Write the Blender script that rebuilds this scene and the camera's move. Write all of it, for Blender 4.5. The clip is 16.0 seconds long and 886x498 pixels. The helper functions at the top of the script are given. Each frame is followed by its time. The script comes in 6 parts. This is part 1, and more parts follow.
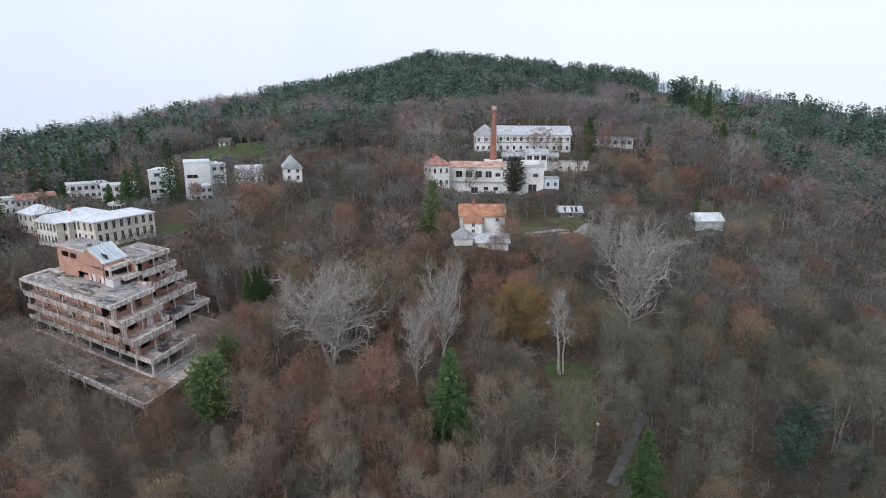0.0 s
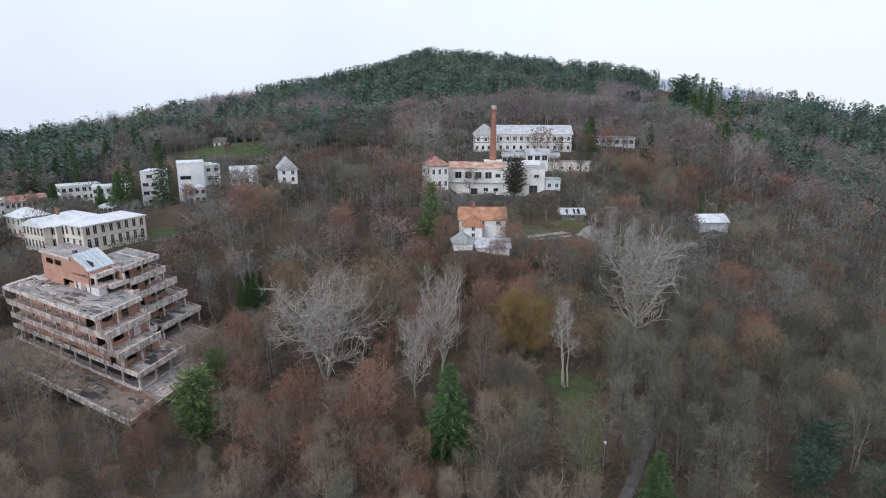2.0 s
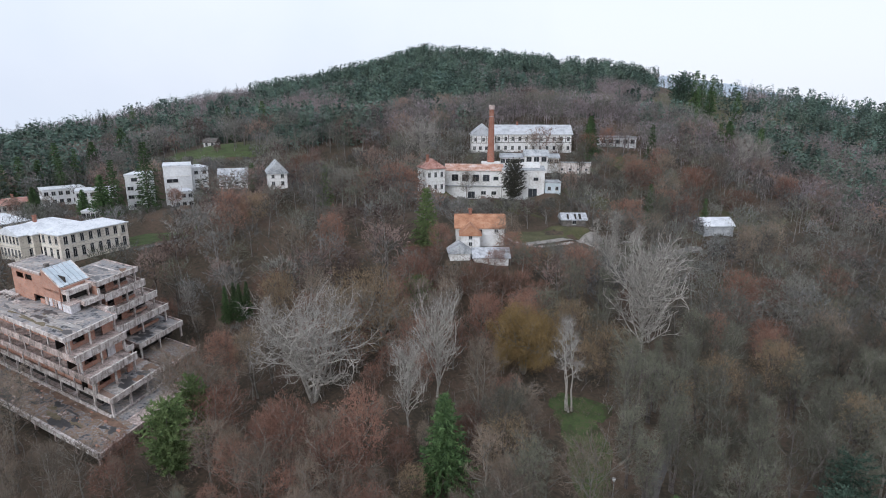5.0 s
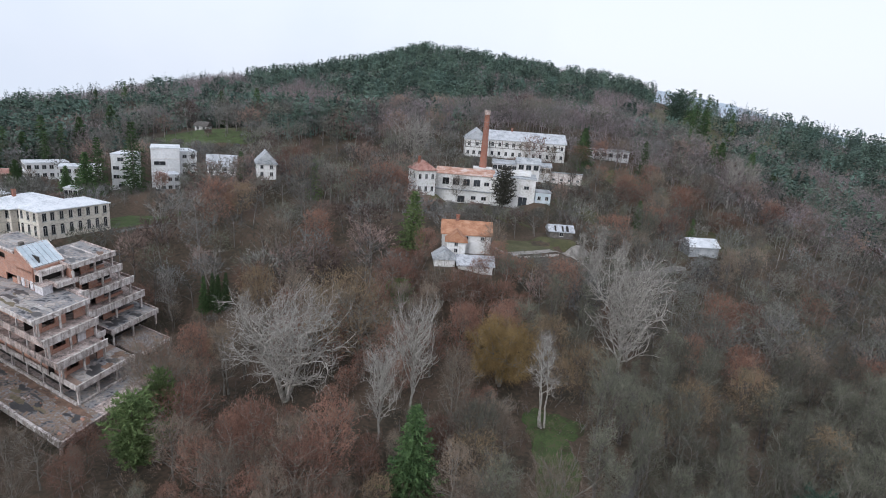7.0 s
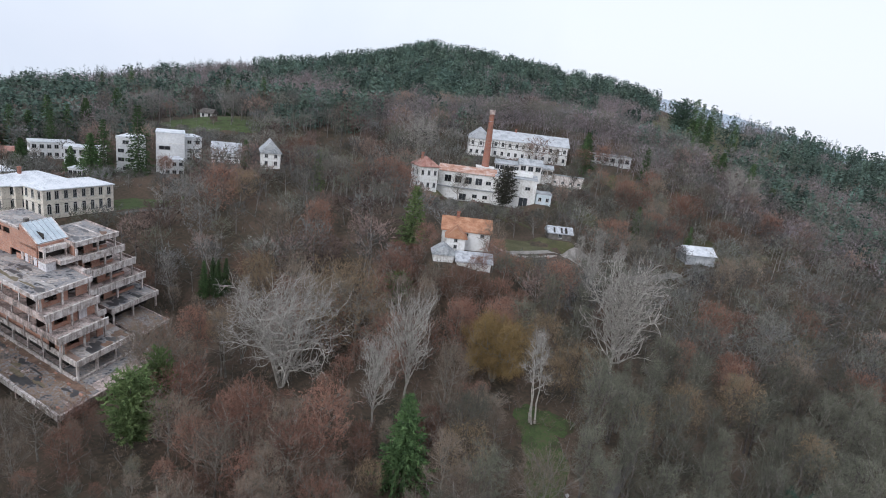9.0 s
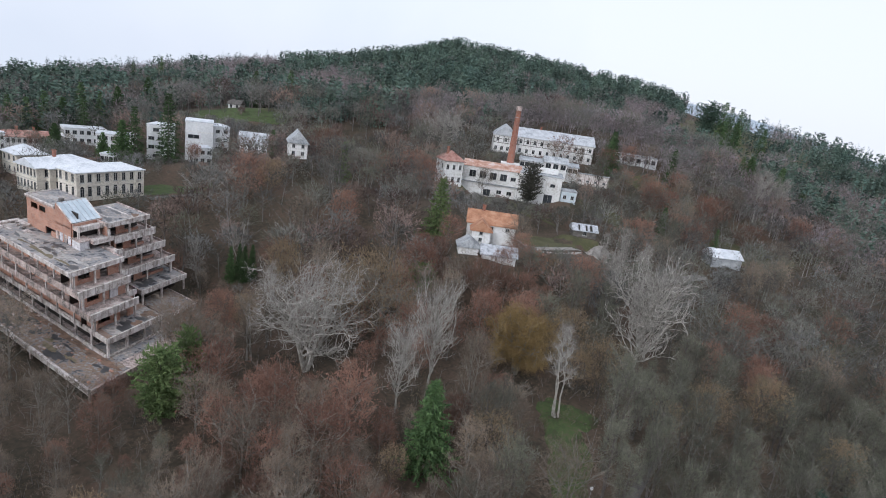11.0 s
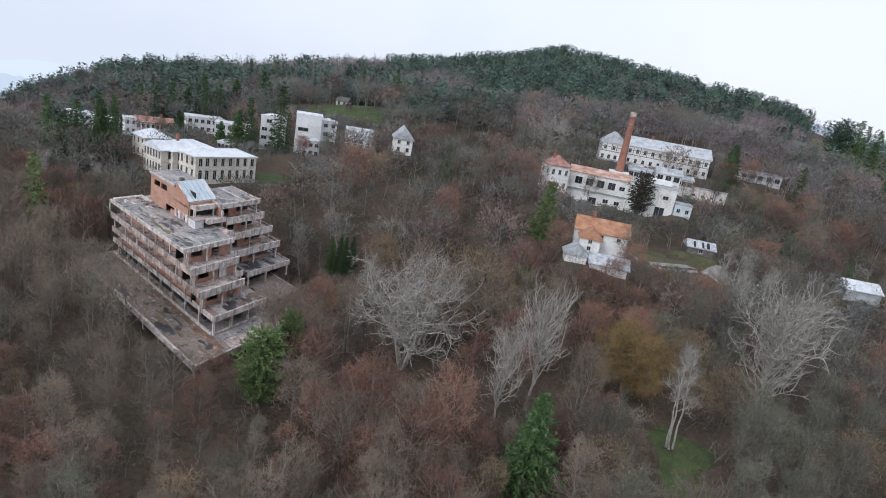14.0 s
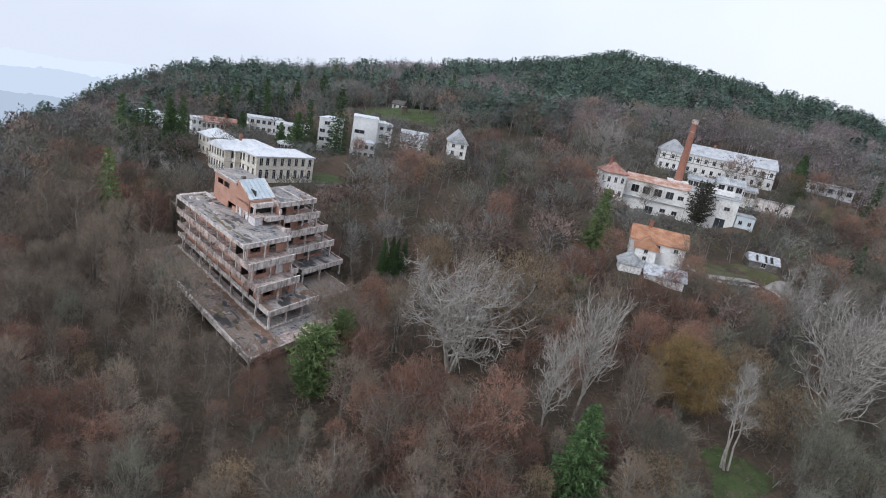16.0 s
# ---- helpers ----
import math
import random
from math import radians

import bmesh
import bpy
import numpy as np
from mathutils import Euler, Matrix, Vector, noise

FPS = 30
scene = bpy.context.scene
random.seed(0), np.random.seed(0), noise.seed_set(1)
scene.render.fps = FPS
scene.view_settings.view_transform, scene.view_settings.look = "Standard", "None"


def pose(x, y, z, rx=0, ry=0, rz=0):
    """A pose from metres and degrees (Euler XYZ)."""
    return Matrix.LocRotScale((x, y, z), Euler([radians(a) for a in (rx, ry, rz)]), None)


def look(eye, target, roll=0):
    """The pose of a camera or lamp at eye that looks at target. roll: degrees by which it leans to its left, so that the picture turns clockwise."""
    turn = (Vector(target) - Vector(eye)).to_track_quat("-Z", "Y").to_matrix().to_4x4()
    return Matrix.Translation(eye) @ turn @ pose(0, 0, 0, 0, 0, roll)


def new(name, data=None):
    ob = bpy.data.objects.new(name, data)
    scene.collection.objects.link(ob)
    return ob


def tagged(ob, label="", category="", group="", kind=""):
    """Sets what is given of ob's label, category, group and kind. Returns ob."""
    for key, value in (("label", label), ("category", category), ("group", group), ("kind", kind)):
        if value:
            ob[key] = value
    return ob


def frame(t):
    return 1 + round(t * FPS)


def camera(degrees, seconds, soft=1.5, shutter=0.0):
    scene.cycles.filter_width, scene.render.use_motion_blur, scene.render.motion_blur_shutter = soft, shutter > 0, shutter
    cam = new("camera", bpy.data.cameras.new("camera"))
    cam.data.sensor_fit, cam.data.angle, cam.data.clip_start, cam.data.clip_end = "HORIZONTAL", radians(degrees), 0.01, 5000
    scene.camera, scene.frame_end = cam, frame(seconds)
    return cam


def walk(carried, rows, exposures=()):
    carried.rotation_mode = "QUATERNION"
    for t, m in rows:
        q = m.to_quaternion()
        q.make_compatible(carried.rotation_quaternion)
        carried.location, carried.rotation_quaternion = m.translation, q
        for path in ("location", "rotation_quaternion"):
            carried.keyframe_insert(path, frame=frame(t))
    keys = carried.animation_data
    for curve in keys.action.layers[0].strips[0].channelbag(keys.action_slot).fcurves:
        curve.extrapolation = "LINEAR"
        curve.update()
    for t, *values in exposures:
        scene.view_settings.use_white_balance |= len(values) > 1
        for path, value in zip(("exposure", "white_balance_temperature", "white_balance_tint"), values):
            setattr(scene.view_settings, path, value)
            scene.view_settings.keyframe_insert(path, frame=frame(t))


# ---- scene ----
cam = camera(75.09, 16.0, 0.95)
PATH = [
    (0.0, look((1.20, 10.58, 45.31), (-4.64, 107.47, 21.27), 0.29)),
    (0.5, look((1.14, 11.55, 45.41), (-4.81, 108.42, 21.30), 0.28)),
    (1.0, look((1.07, 12.61, 45.53), (-4.65, 109.46, 21.32), 0.22)),
    (1.5, look((1.01, 13.77, 45.68), (-4.64, 110.61, 21.35), 0.19)),
    (2.0, look((0.94, 15.06, 45.82), (-4.73, 111.87, 21.44), 0.20)),
    (2.5, look((0.82, 16.41, 45.97), (-5.49, 113.17, 21.49), 0.33)),
    (3.0, look((0.73, 17.74, 46.13), (-5.63, 114.45, 21.50), 0.33)),
    (3.5, look((0.66, 19.03, 46.30), (-5.60, 115.73, 21.59), 0.26)),
    (4.0, look((0.65, 20.30, 46.51), (-5.54, 116.98, 21.73), 0.24)),
    (4.5, look((0.74, 21.43, 46.80), (-5.46, 118.08, 21.88), 0.20)),
    (5.0, look((0.91, 22.21, 47.14), (-4.31, 118.89, 22.13), 0.13)),
    (7.5, look((1.45, 23.49, 48.55), (-1.62, 120.17, 23.16), 5.50)),
    (8.0, look((1.40, 23.15, 48.48), (-1.82, 119.79, 22.98), 6.25)),
    (10.5, look((0.60, 20.79, 46.88), (-2.08, 117.49, 21.53), 7.74)),
    (11.0, look((-0.03, 21.54, 46.25), (-5.86, 117.96, 20.40), 8.25)),
    (11.5, look((-0.90, 22.79, 45.45), (-10.42, 118.80, 19.17), 8.78)),
    (12.0, look((-1.77, 23.85, 44.69), (-13.61, 119.57, 18.28), 9.09)),
    (12.5, look((-2.55, 24.60, 44.07), (-16.38, 120.02, 17.55), 9.48)),
    (13.0, look((-3.23, 25.11, 43.60), (-19.91, 120.02, 16.89), 9.84)),
    (13.5, look((-3.74, 25.42, 43.27), (-22.85, 119.83, 16.43), 10.14)),
    (14.0, look((-4.06, 25.59, 43.09), (-24.46, 119.74, 16.27), 10.23)),
    (14.5, look((-4.25, 25.67, 42.99), (-25.86, 119.55, 16.19), 10.33)),
    (15.0, look((-4.38, 25.66, 42.95), (-26.66, 119.42, 16.25), 10.38)),
    (15.5, look((-4.46, 25.56, 42.95), (-28.50, 118.83, 16.04), 10.46)),
    (16.0, look((-4.49, 25.39, 43.00), (-33.01, 117.16, 15.35), 10.84)),
]
walk(cam, PATH, ((0.0, 0.25, 5880, 11), (16.0, 0.25, 5880, 11)))

# ---------------------------------------------------------------- sky and light: a bright overcast winter day
world = bpy.data.worlds.new("overcast_sky")
scene.world = world
world.use_nodes = True
wn, wl = world.node_tree.nodes, world.node_tree.links
sky = wn.new("ShaderNodeTexSky")
sky.sky_type, sky.sun_disc = "NISHITA", False
sky.sun_elevation, sky.sun_rotation = radians(22), radians(200)
sky.air_density, sky.dust_density = 1.0, 4.0
sky_gain = wn.new("ShaderNodeVectorMath")
sky_gain.operation = "SCALE"
sky_gain.inputs["Scale"].default_value = 0.10
wl.new(sky.outputs[0], sky_gain.inputs[0])
cloud_coord = wn.new("ShaderNodeTexCoord")
cloud_noise = wn.new("ShaderNodeTexNoise")
cloud_noise.inputs["Scale"].default_value, cloud_noise.inputs["Detail"].default_value = 2.2, 5
wl.new(cloud_coord.outputs["Generated"], cloud_noise.inputs["Vector"])
cloud_ramp = wn.new("ShaderNodeValToRGB")
cloud_ramp.color_ramp.elements[0].position, cloud_ramp.color_ramp.elements[0].color = 0.3, (0.745, 0.775, 0.825, 1)
cloud_ramp.color_ramp.elements[1].position, cloud_ramp.color_ramp.elements[1].color = 0.7, (0.88, 0.878, 0.892, 1)
cloud_axes, cloud_west, cloud_sum = wn.new("ShaderNodeSeparateXYZ"), wn.new("ShaderNodeMath"), wn.new("ShaderNodeMath")
wl.new(cloud_coord.outputs["Generated"], cloud_axes.inputs[0])
cloud_west.operation, cloud_west.inputs[1].default_value, cloud_west.inputs[2].default_value = "MULTIPLY_ADD", 0.42, 0.12
wl.new(cloud_axes.outputs["X"], cloud_west.inputs[0])
cloud_low = wn.new("ShaderNodeMath")
cloud_low.operation, cloud_low.inputs[1].default_value = "MULTIPLY_ADD", 0.75
wl.new(cloud_axes.outputs["Z"], cloud_low.inputs[0])
wl.new(cloud_west.outputs[0], cloud_low.inputs[2])
cloud_sum.operation = "ADD"
wl.new(cloud_low.outputs[0], cloud_sum.inputs[0])
wl.new(cloud_noise.outputs[0], cloud_sum.inputs[1])
wl.new(cloud_sum.outputs[0], cloud_ramp.inputs[0])
cloud_mix = wn.new("ShaderNodeMixRGB")
cloud_mix.inputs[0].default_value = 0.88
wl.new(sky_gain.outputs[0], cloud_mix.inputs[1])
wl.new(cloud_ramp.outputs[0], cloud_mix.inputs[2])
wl.new(cloud_mix.outputs[0], wn["Background"].inputs[0])
wn["Background"].inputs[1].default_value = 1.0
sun_data = bpy.data.lights.new("sun", "SUN")
sun_data.energy, sun_data.angle, sun_data.color = 1.1, radians(25), (1, 0.97, 0.93)
sun = new("sun", sun_data)
sun.matrix_world = pose(0, 0, 120, 62, 0, -20)

# ---------------------------------------------------------------- materials


def material(name, stops, scale=3.0, rough=0.85, bump=0.15, metal=0.0, fine=8.0, per_object=0.0, per_island=0.0, spec=0.3):
    """Two octaves of noise between the given colours, bump, and a change of tone from object to object or island to island."""
    m = bpy.data.materials.new(name)
    m.use_nodes = True
    n, l = m.node_tree.nodes, m.node_tree.links
    b = n["Principled BSDF"]
    co = n.new("ShaderNodeTexCoord")
    big, small = n.new("ShaderNodeTexNoise"), n.new("ShaderNodeTexNoise")
    big.inputs["Scale"].default_value, big.inputs["Detail"].default_value = 1.0 / scale, 6
    small.inputs["Scale"].default_value, small.inputs["Detail"].default_value = fine / scale, 4
    for t in (big, small):
        l.new(co.outputs["Object"], t.inputs["Vector"])
    mix = n.new("ShaderNodeMath")
    mix.operation = "MULTIPLY_ADD"
    mix.inputs[1].default_value = 0.45
    half = n.new("ShaderNodeMath")
    half.operation = "MULTIPLY"
    half.inputs[1].default_value = 0.55
    l.new(big.outputs[0], half.inputs[0])
    l.new(small.outputs[0], mix.inputs[0])
    l.new(half.outputs[0], mix.inputs[2])
    ramp = n.new("ShaderNodeValToRGB")
    els = ramp.color_ramp.elements
    while len(els) < len(stops):
        els.new(0.5)
    for i, c in enumerate(stops):
        els[i].position = 0.39 + 0.22 * i / max(1, len(stops) - 1)
        els[i].color = (*c, 1)
    l.new(mix.outputs[0], ramp.inputs[0])
    colour = ramp.outputs[0]
    for amount, node, socket in ((per_object, "ShaderNodeObjectInfo", "Random"), (per_island, "ShaderNodeNewGeometry", "Random Per Island")):
        if amount:
            src, hsv, rng = n.new(node), n.new("ShaderNodeHueSaturation"), n.new("ShaderNodeMapRange")
            rng.inputs["To Min"].default_value, rng.inputs["To Max"].default_value = 1 - amount, 1 + amount
            l.new(src.outputs[socket], rng.inputs["Value"])
            l.new(rng.outputs[0], hsv.inputs["Value"])
            l.new(colour, hsv.inputs["Color"])
            colour = hsv.outputs[0]
    l.new(colour, b.inputs["Base Color"])
    b.inputs["Roughness"].default_value, b.inputs["Metallic"].default_value = rough, metal
    b.inputs["Specular IOR Level"].default_value = spec
    if bump:
        bn = n.new("ShaderNodeBump")
        bn.inputs["Strength"].default_value, bn.inputs["Distance"].default_value = bump, 0.05
        l.new(small.outputs[0], bn.inputs["Height"])
        l.new(bn.outputs[0], b.inputs["Normal"])
    return m


def brick_material(name, a, b_, mortar):
    m = material(name, [a, b_], 2.0, 0.9, 0.2)
    n, l = m.node_tree.nodes, m.node_tree.links
    br = n.new("ShaderNodeTexBrick")
    br.inputs["Scale"].default_value = 1.0
    br.inputs["Brick Width"].default_value, br.inputs["Row Height"].default_value, br.inputs["Mortar Size"].default_value = 0.29, 0.16, 0.012
    co = [k for k in n if k.type == "TEX_COORD"][0]
    sep, com, add = n.new("ShaderNodeSeparateXYZ"), n.new("ShaderNodeCombineXYZ"), n.new("ShaderNodeMath")
    l.new(co.outputs["Object"], sep.inputs[0])
    l.new(sep.outputs["X"], add.inputs[0])
    l.new(sep.outputs["Y"], add.inputs[1])
    l.new(add.outputs[0], com.inputs["X"])
    l.new(sep.outputs["Z"], com.inputs["Y"])
    l.new(com.outputs[0], br.inputs["Vector"])
    ramp = [k for k in n if k.type == "VALTORGB"][0]
    dark = n.new("ShaderNodeMixRGB")
    dark.blend_type, dark.inputs[0].default_value, dark.inputs[2].default_value = "MULTIPLY", 1.0, (0.82, 0.8, 0.78, 1)
    l.new(ramp.outputs[0], dark.inputs[1])
    l.new(ramp.outputs[0], br.inputs["Color1"])
    l.new(dark.outputs[0], br.inputs["Color2"])
    br.inputs["Mortar"].default_value = (*mortar, 1)
    l.new(br.outputs[0], n["Principled BSDF"].inputs["Base Color"])
    return m


def tree_tones(m, low, high, other):
    """Shifts a wood's colour from tree to tree, by the tone that each tree in the mesh carries."""
    n, l = m.node_tree.nodes, m.node_tree.links
    at = n.new("ShaderNodeAttribute")
    at.attribute_name = "tone"
    b = n["Principled BSDF"]
    src = b.inputs["Base Color"].links[0].from_socket
    hsv, rng, mixer = n.new("ShaderNodeHueSaturation"), n.new("ShaderNodeMapRange"), n.new("ShaderNodeMixRGB")
    rng.inputs["To Min"].default_value, rng.inputs["To Max"].default_value = low, high
    frac = n.new("ShaderNodeMath")
    frac.operation = "FRACT"
    factor = n.new("ShaderNodeMath")
    factor.operation = "MULTIPLY"
    factor.inputs[1].default_value = 7.31
    l.new(at.outputs["Fac"], factor.inputs[0])
    l.new(factor.outputs[0], frac.inputs[0])
    l.new(at.outputs["Fac"], rng.inputs["Value"])
    mixer.inputs[2].default_value = (*other, 1)
    l.new(frac.outputs[0], mixer.inputs[0])
    l.new(src, mixer.inputs[1])
    l.new(mixer.outputs[0], hsv.inputs["Color"])
    l.new(rng.outputs[0], hsv.inputs["Value"])
    l.new(hsv.outputs[0], b.inputs["Base Color"])
    return m




def streaks(m, amount=0.55, colour=(0.09, 0.075, 0.065)):
    """Dark runs of rain and rust down a surface, narrow across and long in height."""
    n, l = m.node_tree.nodes, m.node_tree.links
    b = n["Principled BSDF"]
    src = b.inputs["Base Color"].links[0].from_socket
    co = [k for k in n if k.type == "TEX_COORD"][0]
    mp, tx, rp, mx = n.new("ShaderNodeMapping"), n.new("ShaderNodeTexNoise"), n.new("ShaderNodeMapRange"), n.new("ShaderNodeMixRGB")
    mp.inputs["Scale"].default_value = (2.6, 2.6, 0.22)
    tx.inputs["Scale"].default_value, tx.inputs["Detail"].default_value = 1.0, 4
    l.new(co.outputs["Object"], mp.inputs["Vector"])
    l.new(mp.outputs[0], tx.inputs["Vector"])
    l.new(tx.outputs[0], rp.inputs["Value"])
    rp.inputs["From Min"].default_value, rp.inputs["From Max"].default_value = 0.48, 0.66
    rp.inputs["To Max"].default_value = amount
    l.new(rp.outputs[0], mx.inputs[0])
    l.new(src, mx.inputs[1])
    mx.inputs[2].default_value = (*colour, 1)
    l.new(mx.outputs[0], b.inputs["Base Color"])
    return m


CONCRETE = streaks(material("weathered_concrete", [(0.13, 0.112, 0.105), (0.37, 0.32, 0.3), (0.53, 0.405, 0.36), (0.66, 0.61, 0.585)], 1.3, 0.9, 0.3), 0.55)
CONCRETE_PALE = streaks(material("pale_concrete", [(0.28, 0.235, 0.215), (0.53, 0.475, 0.445), (0.66, 0.615, 0.59), (0.77, 0.74, 0.72)], 0.9, 0.9, 0.3), 0.6, (0.15, 0.118, 0.10))
DECK = material("stained_roof_deck", [(0.05, 0.053, 0.06), (0.2, 0.2, 0.21), (0.31, 0.3, 0.3), (0.24, 0.215, 0.205), (0.46, 0.41, 0.365), (0.37, 0.36, 0.36)], 3.2, 0.75, 0.25, fine=5)
DECK_MOSS = material("mossy_deck", [(0.07, 0.07, 0.075), (0.22, 0.21, 0.21), (0.275, 0.2, 0.155), (0.19, 0.135, 0.09), (0.34, 0.325, 0.325), (0.16, 0.15, 0.155)], 3.6, 0.8, 0.3, fine=7)
RUST = material("rusty_wet_screed", [(0.13, 0.10, 0.085), (0.30, 0.2, 0.15), (0.24, 0.19, 0.165), (0.38, 0.3, 0.255)], 2.2, 0.85, 0.2)
BRICK = brick_material("orange_hollow_brick", (0.36, 0.175, 0.12), (0.56, 0.30, 0.21), (0.42, 0.36, 0.33))
CHIMNEY_BRICK = brick_material("chimney_brick", (0.22, 0.085, 0.055), (0.38, 0.16, 0.11), (0.3, 0.24, 0.21))
# near-black colour that stands in for shade inside recesses and gaps
SHADE_DARK = material("shade_black", [(0.02, 0.018, 0.017), (0.05, 0.045, 0.04)], 2.0, 0.95, 0.1)
GLASS_ROOF = material("wired_glass_roofing", [(0.42, 0.5, 0.56), (0.62, 0.69, 0.74)], 2.5, 0.25, 0.05, spec=0.6)
STEEL = material("grey_steel", [(0.2, 0.21, 0.22), (0.4, 0.42, 0.44)], 1.0, 0.5, 0.1, metal=0.5)
PLASTER = material("old_white_plaster", [(0.52, 0.505, 0.48), (0.70, 0.70, 0.69), (0.77, 0.77, 0.77)], 4.5, 0.9, 0.12)
PLASTER_WHITE = material("white_render", [(0.6, 0.61, 0.62), (0.78, 0.79, 0.8)], 5.0, 0.88, 0.08)
CREAM = material("cream_stucco", [(0.48, 0.44, 0.38), (0.7, 0.655, 0.575), (0.76, 0.72, 0.65)], 4.0, 0.9, 0.12)
STONE_TRIM = material("pale_stone_trim", [(0.45, 0.42, 0.37), (0.62, 0.59, 0.53)], 1.5, 0.85, 0.1)
WHITE_ROOF = material("pale_sheet_roof", [(0.5, 0.53, 0.57), (0.68, 0.71, 0.75), (0.76, 0.78, 0.81)], 3.0, 0.55, 0.08)
HALL_ROOF = material("pale_grey_sheet_roof", [(0.3, 0.32, 0.345), (0.46, 0.48, 0.51), (0.54, 0.56, 0.59)], 2.0, 0.6, 0.1)
GRAVEL = material("pale_gravel", [(0.2, 0.185, 0.165), (0.34, 0.32, 0.3)], 1.0, 0.9, 0.3)
GREY_ROOF = material("grey_sheet_roof", [(0.2, 0.22, 0.23), (0.36, 0.38, 0.4), (0.5, 0.52, 0.54)], 2.5, 0.6, 0.1)
TILE = material("orange_roof_tile", [(0.25, 0.125, 0.075), (0.4, 0.2, 0.118), (0.48, 0.29, 0.19)], 1.6, 0.85, 0.5, fine=14)
RED_ROOF = material("faded_red_roof", [(0.2, 0.1, 0.085), (0.36, 0.19, 0.155), (0.42, 0.3, 0.26)], 2.2, 0.85, 0.3, fine=12)
RUST_ROOF = material("rust_streaked_roof", [(0.3, 0.15, 0.10), (0.46, 0.27, 0.2), (0.6, 0.53, 0.5)], 2.5, 0.8, 0.2, fine=10)
PALE_SHEET = material("patchy_pale_sheet", [(0.2, 0.21, 0.23), (0.42, 0.44, 0.47), (0.56, 0.58, 0.62)], 0.8, 0.6, 0.15)
PANE = material("dark_window_pane", [(0.02, 0.023, 0.027), (0.045, 0.05, 0.058)], 2.0, 0.12, 0.0, spec=0.5, per_object=0.5)
FRAME = material("window_frame_paint", [(0.3, 0.3, 0.29), (0.52, 0.52, 0.5)], 0.6, 0.7, 0.05)
TIMBER = material("grey_weathered_timber", [(0.09, 0.085, 0.08), (0.2, 0.185, 0.17)], 0.9, 0.9, 0.2)
BLUE_PAINT = material("pale_blue_boards", [(0.45, 0.52, 0.56), (0.6, 0.66, 0.7)], 1.5, 0.8, 0.1)
GRAFFITI = material("scrawled_block_wall", [(0.42, 0.4, 0.42), (0.62, 0.6, 0.62), (0.74, 0.73, 0.74)], 0.5, 0.9, 0.1)
ASPHALT = material("wet_path", [(0.07, 0.065, 0.06), (0.14, 0.13, 0.125)], 1.2, 0.7, 0.15)
BARK_WHITE = material("pale_bark", [(0.2, 0.186, 0.162), (0.36, 0.338, 0.305), (0.48, 0.458, 0.425)], 0.8, 0.9, 0.2, per_object=0.12)
BARK_GREY = material("grey_bark", [(0.13, 0.12, 0.105), (0.26, 0.245, 0.22)], 0.8, 0.9, 0.3, per_object=0.25)
BARK_DARK = material("dark_bark", [(0.06, 0.053, 0.05), (0.17, 0.15, 0.14)], 0.8, 0.95, 0.3, per_object=0.25)
TWIG_WHITE = material("pale_twigs", [(0.17, 0.16, 0.145), (0.30, 0.285, 0.26)], 2.5, 0.9, 0, per_object=0.15, per_island=0.22)
TWIG_BROWN = material("brown_twigs", [(0.12, 0.095, 0.073), (0.26, 0.21, 0.165)], 3.0, 0.9, 0, per_object=0.35, per_island=0.22)
TWIG_GREY = material("olive_grey_twigs", [(0.075, 0.076, 0.058), (0.165, 0.165, 0.126)], 3.0, 0.9, 0, per_object=0.4, per_island=0.22)
TWIG_RED = material("russet_leaves_and_twigs", [(0.142, 0.079, 0.059), (0.275, 0.155, 0.115)], 3.0, 0.9, 0, per_object=0.4, per_island=0.22)
TWIG_TAN = material("dry_tan_leaves", [(0.175, 0.13, 0.082), (0.32, 0.24, 0.155)], 2.5, 0.9, 0, per_object=0.25, per_island=0.22)
WILLOW = material("ochre_willow_twigs", [(0.19, 0.13, 0.055), (0.36, 0.255, 0.115)], 2.5, 0.9, 0, per_object=0.2, per_island=0.22)
SPRUCE = material("dark_spruce_needles", [(0.03, 0.06, 0.024), (0.09, 0.148, 0.055)], 1.5, 0.85, 0, per_object=0.3, per_island=0.22)
PINE = material("bright_pine_needles", [(0.07, 0.112, 0.042), (0.165, 0.22, 0.085)], 1.5, 0.85, 0, per_object=0.3, per_island=0.22)
PINE_BLUE = material("blue_green_needles", [(0.03, 0.055, 0.04), (0.07, 0.11, 0.08)], 1.5, 0.85, 0, per_object=0.3, per_island=0.22)
IVY = material("dark_ivy_and_twigs", [(0.035, 0.035, 0.028), (0.08, 0.078, 0.06)], 1.5, 0.85, 0, per_island=0.22)
# far needles: distance haze put into a paler, bluer green
HAZED_NEEDLES = tree_tones(material("far_conifer_wood", [(0.058, 0.1, 0.088), (0.125, 0.18, 0.15)], 25, 0.9, 0, per_island=0.12), 0.45, 1.45, (0.098, 0.137, 0.105))
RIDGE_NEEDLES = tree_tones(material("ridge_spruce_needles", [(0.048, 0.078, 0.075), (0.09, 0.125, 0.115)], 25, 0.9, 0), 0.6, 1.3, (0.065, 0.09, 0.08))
# far twigs: lifted to a pale lilac grey for the haze
HAZED_TWIGS = tree_tones(material("far_bare_wood", [(0.2, 0.178, 0.19), (0.285, 0.253, 0.266)], 40, 0.9, 0, per_island=0.1), 0.6, 1.4, (0.19, 0.16, 0.153))
MID_TWIGS = tree_tones(material("hillside_brown_twigs", [(0.084, 0.087, 0.088), (0.182, 0.184, 0.182)], 6, 0.9, 0, per_island=0.22), 0.5, 1.6, (0.148, 0.141, 0.122))
